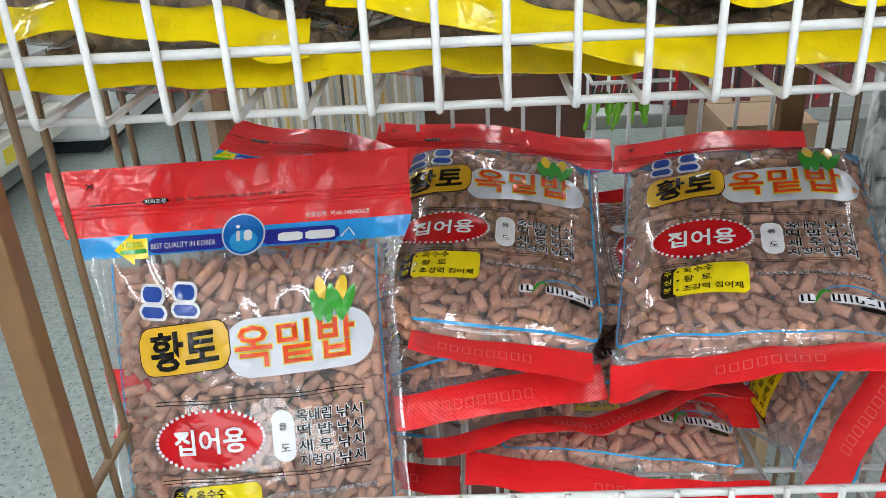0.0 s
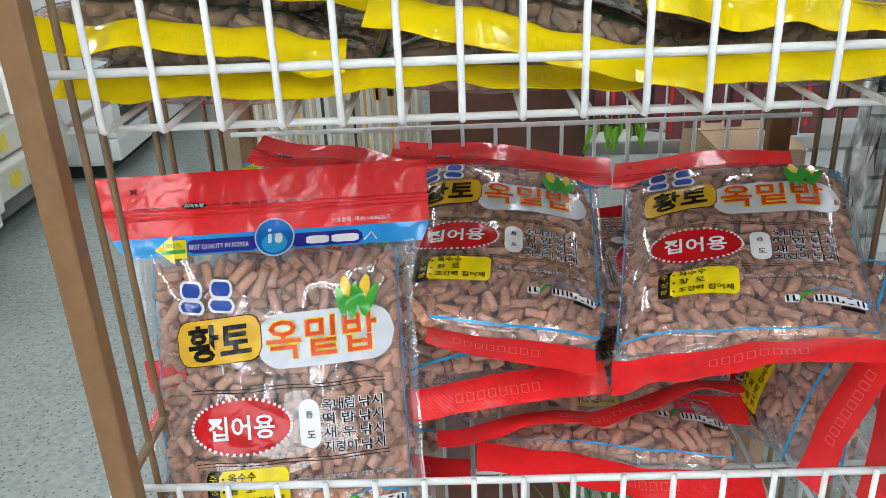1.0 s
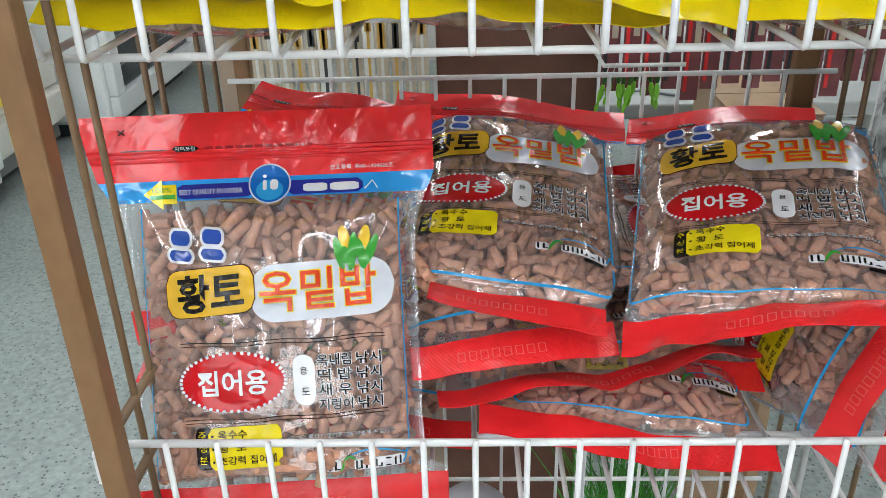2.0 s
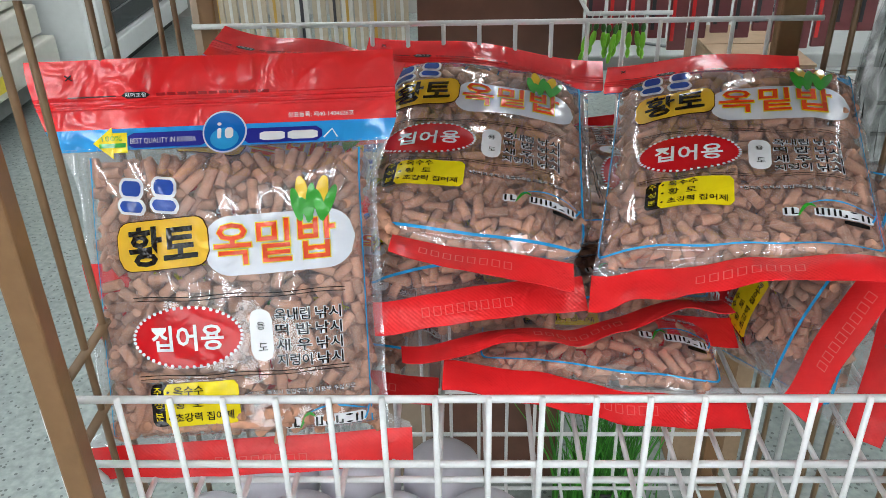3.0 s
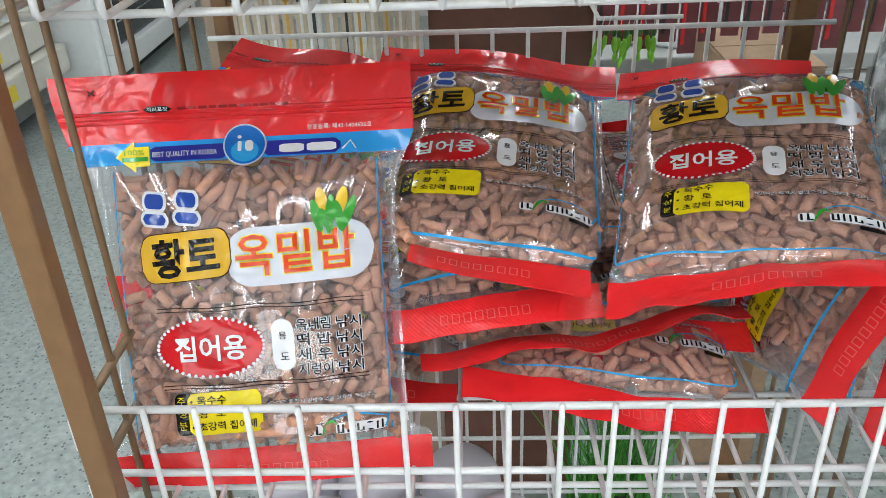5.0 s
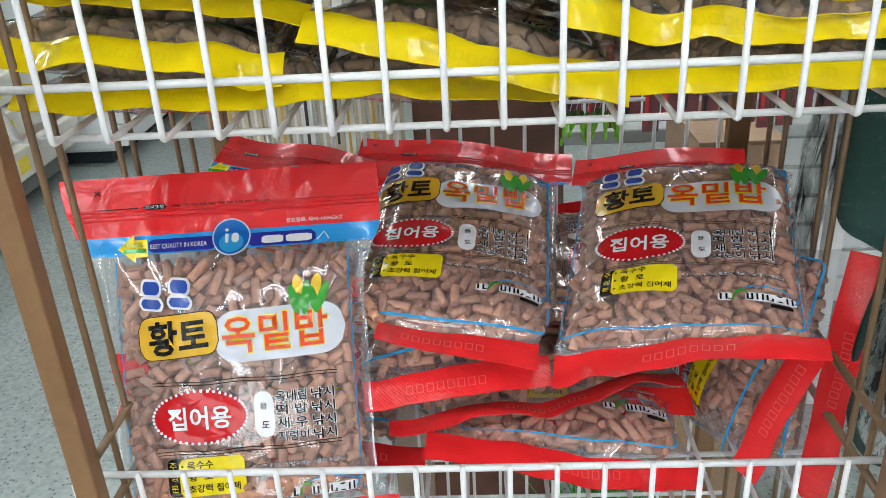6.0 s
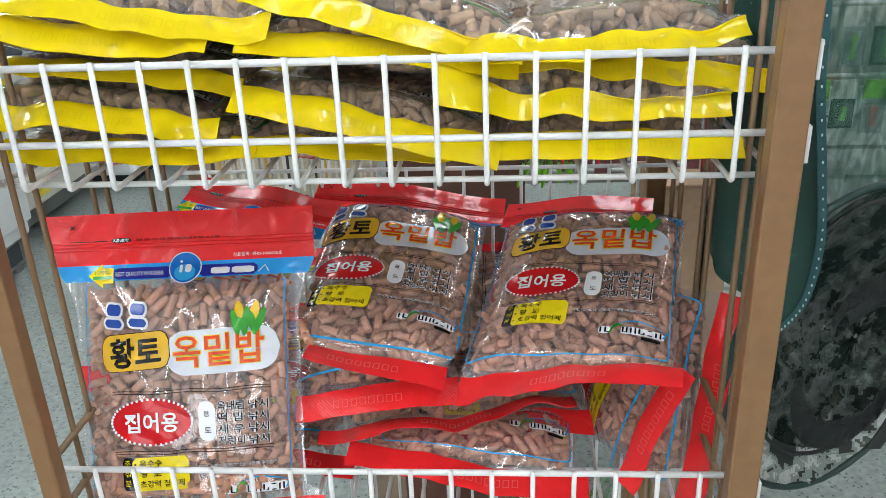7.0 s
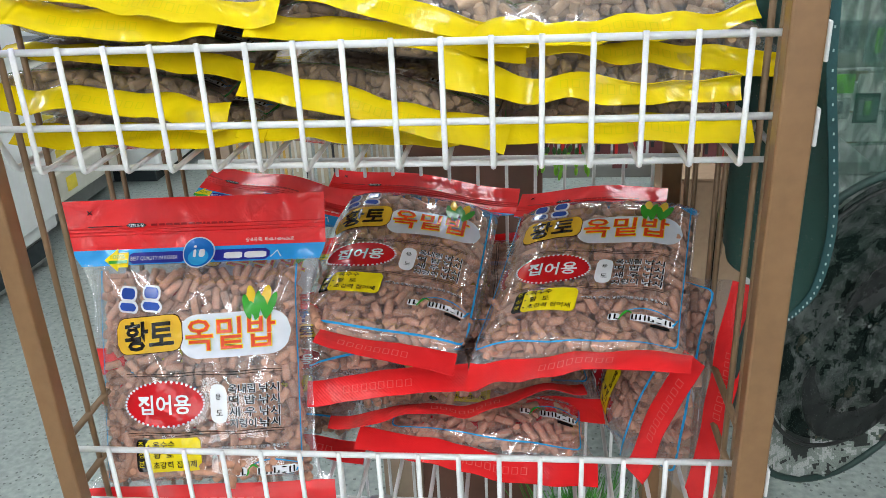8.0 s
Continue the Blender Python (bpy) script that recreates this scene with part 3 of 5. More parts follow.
def bag_shell(sh, t, edge_mat):
    """Clear film of both faces; printed band and bottom seal as closed thin pieces."""
    hw = sh.width / 2
    for side, nm in ((1, "front_film"), (-1, "back_film")):
        v, f = grid(sh, -hw, hw, STRIP, BAND + 0.002, 30, 34, 0.0003 * side, side)
        mesh_part(nm, pydata(nm, v, f), FILM, t, smooth=True)

    def slab(nm, v0, v1, mat, nv, label, grow=0.0):
        a, fa = grid(sh, -hw - grow, hw + grow, v0, v1, 40, nv, 0.0003, 1)
        b, fb = grid(sh, -hw - grow, hw + grow, v0, v1, 40, nv, -0.0003, -1)
        n, s = len(a), nv + 1
        ring = [i * s for i in range(41)] + [40 * s + j for j in range(1, nv + 1)] + [i * s + nv for i in range(39, -1, -1)] + [j for j in range(nv - 1, 0, -1)]
        faces = fa + [tuple(n + i for i in q) for q in fb]
        rim = [a[i] for i in ring] + [b[i] for i in ring]
        c, k = 2 * n, len(ring)
        faces += [(c + i, c + k + i, c + k + (i + 1) % k, c + (i + 1) % k) for i in range(k)]
        b = b + rim
        return mesh_part(nm, pydata(nm, a + b, faces), mat, t, label, smooth=True)
    slab("bottom_seal", 0.0, STRIP, edge_mat, 5, "")
    return slab


def frame_line(sh, t, mat, x=0.092, low=0.05, top=0.266):
    pts = [(-x, top - (top - low - 0.008) * k / 20) for k in range(21)]
    pts += [(-x + 0.008 * (1 - math.cos(radians(a))), low + 0.008 - 0.008 * math.sin(radians(a))) for a in (30, 60, 90)]
    pts += [(-x + 0.008 + (2 * x - 0.016) * k / 24, low) for k in range(1, 25)]
    pts += [(x - 0.008 + 0.008 * math.sin(radians(a)), low + 0.008 - 0.008 * math.cos(radians(a))) for a in (30, 60, 90)]
    pts += [(x, low + 0.008 + (top - low - 0.008) * k / 20) for k in range(1, 21)]
    ribbon("frame_line", sh, pts, 0.0021, mat, t)


def maker_mark(sh, t, cx, cv):
    """The maker's mark as plain shapes: dark bars, a green sweep and a blue fish outline."""
    patch("mark_halo", sh, cx - 0.026, cx - 0.0158, cv - 0.0049, cv + 0.0034, WHITE_INK, t, 0.0009, 0.0012, nx=6, nv=2)
    patch("mark_halo", sh, cx - 0.0065, cx + 0.0294, cv - 0.0049, cv + 0.0034, WHITE_INK, t, 0.0009, 0.0012, nx=14, nv=2)
    for a, w, lo, hi in ((-0.0248, 0.0016, -0.0041, 0.0026), (-0.0206, 0.0016, -0.0041, 0.0026), (-0.019, 0.0026, -0.0041, -0.0027),
                         (-0.0055, 0.0015, -0.0041, 0.0026), (-0.0022, 0.0015, -0.0041, 0.0026), (-0.004, 0.002, -0.0041, -0.0029),
                         (0.0014, 0.0014, -0.0041, 0.0026), (0.0052, 0.0014, -0.0041, 0.0026), (0.0084, 0.0016, -0.0036, 0.0022), (0.0100, 0.0034, -0.0041, -0.003),
                         (0.0122, 0.0014, -0.0041, -0.0008), (0.0156, 0.0044, 0.0012, 0.0026), (0.0156, 0.0044, -0.0041, -0.0028), (0.0222, 0.0014, -0.0041, 0.0018), (0.0258, 0.0014, -0.0041, 0.0026)):
        patch("mark_bar", sh, cx + a, cx + a + w, cv + lo, cv + hi, BLACK_INK, t, 0.0014, 0.0004, nx=2, nv=2)
    ribbon("mark_sweep", sh, [(cx - 0.0165 + 0.011 * k / 12, cv - 0.006 + 0.0065 * math.sin(k / 12 * 3.0) + 0.008 * k / 12) for k in range(13)], 0.0026, LEAF, t, 0.002, taper=True)
    ribbon("mark_fish", sh, [(cx - 0.012 + 0.044 * k / 20, cv + 0.004 + 0.0058 * math.sin(math.pi * (k / 20) ** 0.8)) for k in range(21)], 0.0015, LINE_BLUE, t, 0.002, taper=True)
    ribbon("mark_fish_tail", sh, [(cx + 0.0285, cv - 0.003), (cx + 0.0305, cv + 0.001), (cx + 0.0335, cv + 0.0078), (cx + 0.0305, cv + 0.004)], 0.0013, LINE_BLUE, t, 0.002)
    patch("mark_caption", sh, cx + 0.011, cx + 0.0265, cv - 0.0098, cv - 0.0062, BLACK_INK, t, 0.0012, 0.0004, nx=5, nv=2)


def seal_marks(sh, t, mat):
    """Faint embossed outline marks along the bottom seal."""
    for k in range(8):
        x = -0.024 + 0.0085 * k
        for a, b, c, d in ((x, x + 0.0058, 0.0078, 0.0084), (x, x + 0.0058, 0.0146, 0.0152), (x, x + 0.0007, 0.0078, 0.0152), (x + 0.0051, x + 0.0058, 0.0078, 0.0152)):
            patch("seal_mark", sh, a, b, c, d, mat, t, 0.0012, nx=1, nv=1)


class Shifted:
    """The same bag, with heights counted from the printed panel's zero."""

    def __init__(self, sh):
        self.sh, self.width = sh, sh.width

    def at(self, x, v, out=0.0, side=1):
        return self.sh.at(x, v + UP, out, side)


def red_bag(m, sh, seed, label, count=420):
    rng = random.Random(seed)
    t = thing("bait_bag", label, "bait bag", group="red-edged bait bags", m=m)
    slab = bag_shell(sh, t, RED_SEAL)
    slab("top_band", TOPLINE, BH, RED, 10, "red zip-lock header band")
    slab("blue_band", BAND, TOPLINE, BLUE, 4, "sky blue printed band")
    tagged(mesh_part("pellet_fill", pellet_mesh("pellet_fill", fill(sh, rng, count), 0.004, 8), PELLET_RED, t, "", True), "reddish brown clay bait pellets", kind="stuff")
    hw = sh.width / 2
    frame_line(sh, t, LINE_BLUE, low=sh.line)
    seal_marks(sh, t, EMBOSS_PALE)
    sh = Shifted(sh)
    # header band: zip ridges, cut line, small print
    for v in (0.2705, 0.2738, 0.2771):
        verts, faces = [], []
        for i in range(41):
            x = -hw + 2 * hw * i / 40
            for j in range(5):
                verts.append(sh.at(x, v + 0.0024 * j / 4, 0.0005 + 0.0013 * math.sin(math.pi * j / 4)))
                if i and j:
                    faces.append((i * 5 - 6 + j, i * 5 - 1 + j, i * 5 + j, i * 5 - 5 + j))
        mesh_part("zip_ridge", pydata("zip_ridge", verts, faces), RED, t, smooth=True)
    patch("zip_label", sh, -0.0625, -0.045, 0.2775, 0.2818, BLACK_INK, t, 0.0018, 0.002, nx=6, nv=2)
    words("zip_lettering", sh, "지퍼포장", -0.0605, -0.047, 0.2782, 0.2811, WHITE_INK, t, out=0.0024)
    x = -0.041
    while x < 0.028:
        w = rng.uniform(0.002, 0.0055)
        patch("small_print", sh, x, x + w, 0.2786, 0.2806, DARK_RED, t, 0.0018, nx=2, nv=1)
        x += w + 0.0012
    patch("cut_line", sh, -0.096, -0.066, 0.2792, 0.2799, BLACK_INK, t, 0.0018, nx=8, nv=1)
    ribbon("scissors_mark", sh, [(-0.0945, 0.2912), (-0.0905, 0.2948)], 0.0009, BLACK_INK, t, 0.0018)
    ribbon("scissors_mark", sh, [(-0.0945, 0.2948), (-0.0905, 0.2912)], 0.0009, BLACK_INK, t, 0.0018)
    words("register_lettering", sh, "상표등록: 제40-1404626호", 0.043, 0.0885, 0.2605, 0.2642, WHITE_INK, t, out=0.0018)
    # blue band
    patch("navy_panel", sh, -0.064, -0.012, 0.2435, 0.254, NAVY, t, 0.0016, 0.002, nx=14, nv=3)
    patch("navy_panel", sh, 0.012, 0.066, 0.2435, 0.254, NAVY, t, 0.0016, 0.003, nx=14, nv=3)
    words("quality_lettering", sh, "BEST QUALITY IN KOREA", -0.0625, -0.019, 0.2458, 0.2502, WHITE_INK, t, out=0.0024)
    arrow = [sh.at(*p, 0.0018) for p in ((-0.088, 0.2478), (-0.074, 0.2585), (-0.074, 0.2545), (-0.0645, 0.2545), (-0.0645, 0.2405), (-0.074, 0.2405), (-0.074, 0.2365))]
    mesh_part("arrow_mark", pydata("arrow_mark", arrow, [(0, 6, 5, 4, 3, 2, 1)]), LABEL_YELLOW, t, "yellow arrow mark")
    words("percent_lettering", sh, "100%", -0.0815, -0.068, 0.2488, 0.2525, LEAF, t, out=0.0024)
    patch("arrow_print", sh, -0.0835, -0.0655, 0.2442, 0.2472, LEAF, t, 0.0024, nx=4, nv=1)
    oval("round_badge_rim", sh, 0, 0.252, 0.0148, 0.0146, PALE_INK, t, 0.002)
    oval("round_badge", sh, 0, 0.252, 0.0137, 0.0135, DISC_BLUE, t, 0.0026, label="round blue badge")
    oval("badge_shine", sh, 0, 0.2475, 0.0095, 0.0075, LINE_BLUE, t, 0.003)
    patch("badge_mark", sh, -0.0048, -0.0022, 0.2475, 0.2548, WHITE_INK, t, 0.0034, 0.0006, nx=3, nv=2)
    patch("badge_mark", sh, -0.0048, -0.0022, 0.2565, 0.2588, WHITE_INK, t, 0.0034, 0.0006, nx=3, nv=2)
    patch("badge_mark", sh, 0.0002, 0.0058, 0.2475, 0.255, WHITE_INK, t, 0.0034, 0.0016, nx=4, nv=2)
    for a, b in ((0.0235, 0.0405), (0.0425, 0.063)):
        patch("band_mark", sh, a, b, 0.2452, 0.2512, WHITE_INK, t, 0.0024, 0.001, nx=6, nv=2)
    ribbon("band_fish", sh, [(0.067, 0.2455), (0.073, 0.2515), (0.0765, 0.2455)], 0.0011, WHITE_INK, t, 0.0024)
    # maker's name in two plain shapes
    for cx in (-0.0615, -0.0395):
        for lo, hi, w in ((0.2112, 0.2212, 0.0066), (0.2005, 0.2078, 0.0078)):
            patch("name_halo", sh, cx - w - 0.0018, cx + w + 0.0018, lo - 0.0018, hi + 0.0018, WHITE_INK, t, 0.0009, 0.004, -0.12, nx=10, nv=4)
            patch("name_shape", sh, cx - w, cx + w, lo, hi, WORD_BLUE, t, 0.0016, 0.0032, -0.12, nx=10, nv=4)
    # title
    patch("title_panel", sh, -0.0165, 0.085, 0.156, 0.1962, PALE_INK, t, 0.0008, 0.019, 0.03, nx=36, nv=10, label="pale title panel")
    patch("amber_panel_rim", sh, -0.0735, -0.012, 0.1615, 0.1955, BROWN_INK, t, 0.0011, 0.0095, 0.06, nx=24, nv=8)
    patch("amber_panel", sh, -0.0728, -0.0127, 0.1622, 0.1948, AMBER, t, 0.0016, 0.009, 0.06, nx=24, nv=8, label="amber rounded panel")
    words("clay_lettering", sh, "황토", -0.0645, -0.0205, 0.1655, 0.1905, BLACK_INK, t, fat=0.03, out=0.0026, lean=0.06, halo=CORN, halo_fat=0.02)
    words("title_lettering", sh, "옥밑밥", -0.0085, 0.0715, 0.1635, 0.1915, ORANGE_RED, t, fat=0.012, out=0.003, lean=0.03, halo=LABEL_YELLOW, halo_fat=0.022, label="orange-red title words")
    for cx, tn in ((0.0515, 8), (0.0645, -14)):
        oval("corn_cob", sh, cx, 0.2085, 0.0042, 0.0112, CORN, t, 0.0032, tn, 4, 20, label="printed corn cob")
    for cx, cv, tn, ln in ((0.0475, 0.2005, 12, 0.0115), (0.0565, 0.2015, -8, 0.0135), (0.0625, 0.1995, 10, 0.011), (0.069, 0.2015, -24, 0.0125), (0.0535, 0.1975, 24, 0.0085)):
        oval("corn_leaf", sh, cx, cv, 0.0033, ln, LEAF, t, 0.0037, tn, 4, 18)
    for v in (0.1405, 0.0865):
        for d in (0, 0.0024):
            ribbon("rule_line", sh, [(-0.066 + 0.142 * k / 16, v + d + 0.0006 * math.sin(k)) for k in range(17)], 0.0005, BLACK_INK, t, 0.0008)
    # oval badge
    oval("oval_badge", sh, -0.0307, 0.1152, 0.0368, 0.0212, BADGE_RED, t, 0.0008, 1, 7, 48, label="red oval badge with white dotted rim")
    for k in range(46):
        a = 2 * math.pi * k / 46
        oval("rim_dot", sh, -0.0307 + 0.0362 * math.cos(a), 0.1152 + 0.0206 * math.sin(a), 0.0013, 0.0013, WHITE_INK, t, 0.0014, 0, 1, 6)
    words("badge_lettering", sh, "집어용", -0.0545, -0.007, 0.1062, 0.1235, WHITE_INK, t, fat=0.02, out=0.0018)
    # use panel
    patch("use_panel", sh, 0.0108, 0.0262, 0.096, 0.1318, WHITE_INK, t, 0.0008, 0.0072, -0.08, nx=10, nv=8)
    words("use_lettering", sh, "용", 0.0156, 0.0212, 0.1178, 0.1232, BLACK_INK, t)
    words("use_lettering", sh, "도", 0.0162, 0.0222, 0.1035, 0.1085, BLACK_INK, t)
    for k, (a, b) in enumerate((("옥내림", "낚시"), ("떡 밥", "낚시"), ("새 우", "낚시"), ("지렁이", "낚시"))):
        v = 0.1228 - 0.0105 * k
        words("list_lettering", sh, a, 0.0282, 0.0515, v + 0.0004, v + 0.0084, BLACK_INK, t, fat=0.012, lean=-0.02, halo=WHITE_INK, halo_fat=0.045)
        words("list_lettering", sh, b, 0.0555, 0.0725, v, v + 0.008, BLACK_INK, t, fat=0.012, lean=-0.02, halo=WHITE_INK, halo_fat=0.045)
    # contents label
    patch("contents_tab", sh, -0.0595, -0.047, 0.0535, 0.0835, BLACK_INK, t, 0.0008, 0.004, 0.03, nx=8, nv=5)
    patch("contents_label", sh, -0.0505, 0.0005, 0.0535, 0.084, LABEL_YELLOW, t, 0.0013, 0.004, 0.03, nx=18, nv=6, label="yellow contents label")
    for k, w in enumerate("주성분"):
        words("tab_lettering", sh, w, -0.0575, -0.052, 0.0755 - 0.0088 * k, 0.0812 - 0.0088 * k, LABEL_YELLOW, t, out=0.0018)
    for k, (w, x) in enumerate((("• 옥수수", -0.0235), ("• 황  토", -0.0245), ("• 초강력 집어제", -0.004))):
        words("contents_lettering", sh, w, -0.0485, x, 0.0752 - 0.0092 * k, 0.0815 - 0.0092 * k, BLACK_INK, t, fat=0.008, out=0.0022, lean=0.03)
    words("notice_lettering", sh, "※먼거리 투척시 밑밥주걱을 이용해 주십시오", 0.004, 0.0795, 0.0715, 0.0752, WHITE_INK, t, out=0.0016, halo=BLACK_INK, halo_fat=0.04)
    maker_mark(sh, t, 0.0565, 0.051)
    return t


def under_print(sh, x0, x1, v0, v1, t):
    """Small print on the back face."""
    verts, faces = grid(sh, x0, x1, v0, v1, 2, 1, -0.0008, -1)
    mesh_part("small_print", pydata("small_print", verts, faces), BLACK_INK, t)


def yellow_bag(m, sh, seed, label, count=300):
    rng = random.Random(seed)
    t = thing("bait_bag", label, "bait bag", group="yellow-edged bait bags", m=m)
    slab = bag_shell(sh, t, YELLOW_FILM)
    slab("top_band", TOPLINE, BH, YELLOW_FILM, 6, "yellow zip-lock header band")
    tagged(mesh_part("pellet_fill", pellet_mesh("pellet_fill", fill(sh, rng, count, 0.004), 0.004, 7), PELLET_TAN, t, "", True), "tan brown bait pellets", kind="stuff")
    frame_line(sh, t, LINE_GREEN)
    maker_mark(Shifted(sh), t, 0.0565, 0.051)
    seal_marks(sh, t, OLIVE_INK)
    x = -0.06
    while x < 0.08:
        w = rng.uniform(0.003, 0.008)
        under_print(sh, x, x + w, 0.05, 0.0525, t)
        x += w + 0.002
    return t


def axes(origin, xdir, normal, turn=0.0):
    n = Vector(normal).normalized()
    x = Vector(xdir)
    x = (x - n * x.dot(n)).normalized()
    y = n.cross(x)
    m = Matrix((x, y, n)).transposed().to_4x4()
    return Matrix.Translation(origin) @ m @ pose(0, 0, 0, 0, 0, turn)


def on_plane(c, normal, dx, dy, dn, turn=0.0, xdir=(1, 0, 0)):
    base = axes(c, xdir, normal)
    return base @ Matrix.Translation((dx, dy, dn)) @ pose(0, 0, 0, 0, 0, turn)


def by_seal(seal, into, normal, roll=0.0):
    """Placed by the middle of the bottom seal, the way into the bag and the face's normal."""
    y = Vector(into).normalized()
    n = Vector(normal)
    n = (n - y * n.dot(y)).normalized()
    x = y.cross(n)
    m = Matrix((x, y, n)).transposed().to_4x4()
    return Matrix.Translation(seal) @ m @ Matrix.Translation((0, MID, 0)) @ pose(0, 0, 0, 0, roll, 0)


# standing bag
red_bag(on_plane((-0.0911, 0.477, 0.7253), (0.103, -0.914, 0.3923), -0.0315, 0.0, -0.017, 2),
        Sheet(0.046, edge=0.88, flare=0.13, strip_bend=24, low_bend=-20, curve=-8, squash=0.2, wave=0.004, freq=1.0, phase=1.0, top_wave=0.002, seed=1), 1,
        "clear zip bag of reddish pellets, red header, standing upright", 560)
# two bags lying on the pile
red_bag(on_plane((0.0892, 0.5696, 0.7548), (0.0858, -0.2784, 0.9566), -0.047, 0.0735, -0.017, -5),
        Sheet(0.042, left=0.62, low_left=0.6, pull=0.12, tuck=0.15, tuck_to=0.044, line=0.046, strip_bend=-10, low_bend=12, curve=14, top_bend=0, dip=30, wave=0.005, freq=1.2, phase=0.4, top_wave=0.004, seed=2, right=0.86, low_right=0.84, head=1.0, sag=(0.03, 0.023, 0.004, -0.002, 0.001)), 2,
        "clear zip bag of reddish pellets with red edges, lying on others", 560)
red_bag(on_plane((0.246, 0.5491, 0.7753), (-0.1825, -0.2508, 0.9507), -0.006, 0.046, -0.018, -12),
        Sheet(0.044, left=0.8, tuck=0.2, tuck_to=0.05, line=0.052, strip_bend=-2, low_bend=8, curve=10, top_bend=-4, dip=34, wave=0.013, freq=0.8, phase=0.6, top_wave=0.004, seed=3, right=0.88, head=0.5, sag=(-0.003, 0.005, 0.003, 0.009, 0.013)), 3,
        "clear zip bag of reddish pellets, lying tilted on the pile", 560)
# behind the standing bag
red_bag(axes((-0.128, 0.596, 0.742), (1, 0, 0), (0.0, -0.66, 0.75), -13),
        Sheet(0.036, squash=0.3, width=0.166, curve=8, top_bend=-28, top_wave=0.004, seed=4), 4, "clear zip bag of pellets leaning behind the standing bag", 260)
# the pile underneath
red_bag(by_seal((0.03, 0.478, 0.697), (-0.1, 1, 0.05), (-0.05, -0.06, 1)),
        Sheet(0.034, left=0.62, strip_bend=26, low_bend=6, line=0.046, wave=0.005, freq=1.3, phase=0.3, seed=5, width=0.19, sag=(0, 0, -0.002, 0, 0.004)), 5, "clear zip bag of pellets lying flat in the pile", 360)
red_bag(by_seal((0.113, 0.486, 0.657), (-0.12, 1, 0.02), (-0.07, -0.02, 1)),
        Sheet(0.024, strip_bend=-14, low_bend=8, top_bend=60, wave=0.008, freq=1.6, phase=2.5, seed=6, width=0.245, sag=(0.013, 0.009, -0.001, 0.026, 0.009)), 6, "clear zip bag of pellets squeezed flat in the pile", 320)
red_bag(by_seal((0.155, 0.522, 0.634), (-0.1, 1, 0.02), (-0.05, -0.05, 1)),
        Sheet(0.02, strip_bend=24, low_bend=4, top_bend=85, wave=0.005, freq=0.9, phase=1.2, seed=12, width=0.2, sag=(0, 0, 0.004, 0.004, -0.004)), 12, "clear zip bag of pellets, red seal sticking out", 240)
red_bag(by_seal((0.136, 0.446, 0.622), (0.03, 1, 0.08), (0.085, -0.1, 1)),
        Sheet(0.036, tuck=0.4, line=0.046, strip_bend=14, low_bend=4, wave=0.008, freq=0.8, phase=2.6, seed=7, right=0.9, sag=(0.024, 0.006, -0.004, 0.001, 0.014)), 7, "clear zip bag of pellets at the bottom of the pile", 460)
red_bag(by_seal((-0.06, 0.5, 0.604), (0.0, 1, 0.03), (0.05, -0.1, 1)),
        Sheet(0.03, strip_bend=10, wave=0.006, freq=1.0, phase=1.4, seed=10, width=0.15), 10, "clear zip bag of pellets low in the pile", 200)
red_bag(by_seal((0.315, 0.655, 0.715), (-1, 0, 0), (0, -0.05, 1)),
        Sheet(0.036, strip_bend=4, wave=0.004, freq=1.0, phase=0.6, seed=11), 11, "clear zip bag of pellets lying crosswise under the others", 320)
red_bag(by_seal((0.294, 0.454, 0.676), (-0.12, 1, -0.02), (-0.84, -0.3, 0.36)),
        Sheet(0.036, strip_bend=32, low_bend=-4, line=0.042, wave=0.004, freq=1.0, phase=1.0, seed=8, width=0.128), 8, "clear zip bag of pellets wedged on its side", 300)
red_bag(by_seal((0.356, 0.486, 0.682), (-0.5, 0.85, -0.12), (-0.74, -0.55, 0.28)),
        Sheet(0.03, strip_bend=14, low_bend=4, line=0.042, wave=0.004, freq=1.0, phase=0.0, seed=9, width=0.21), 9, "clear zip bag of pellets standing on edge beside the rack side", 340)

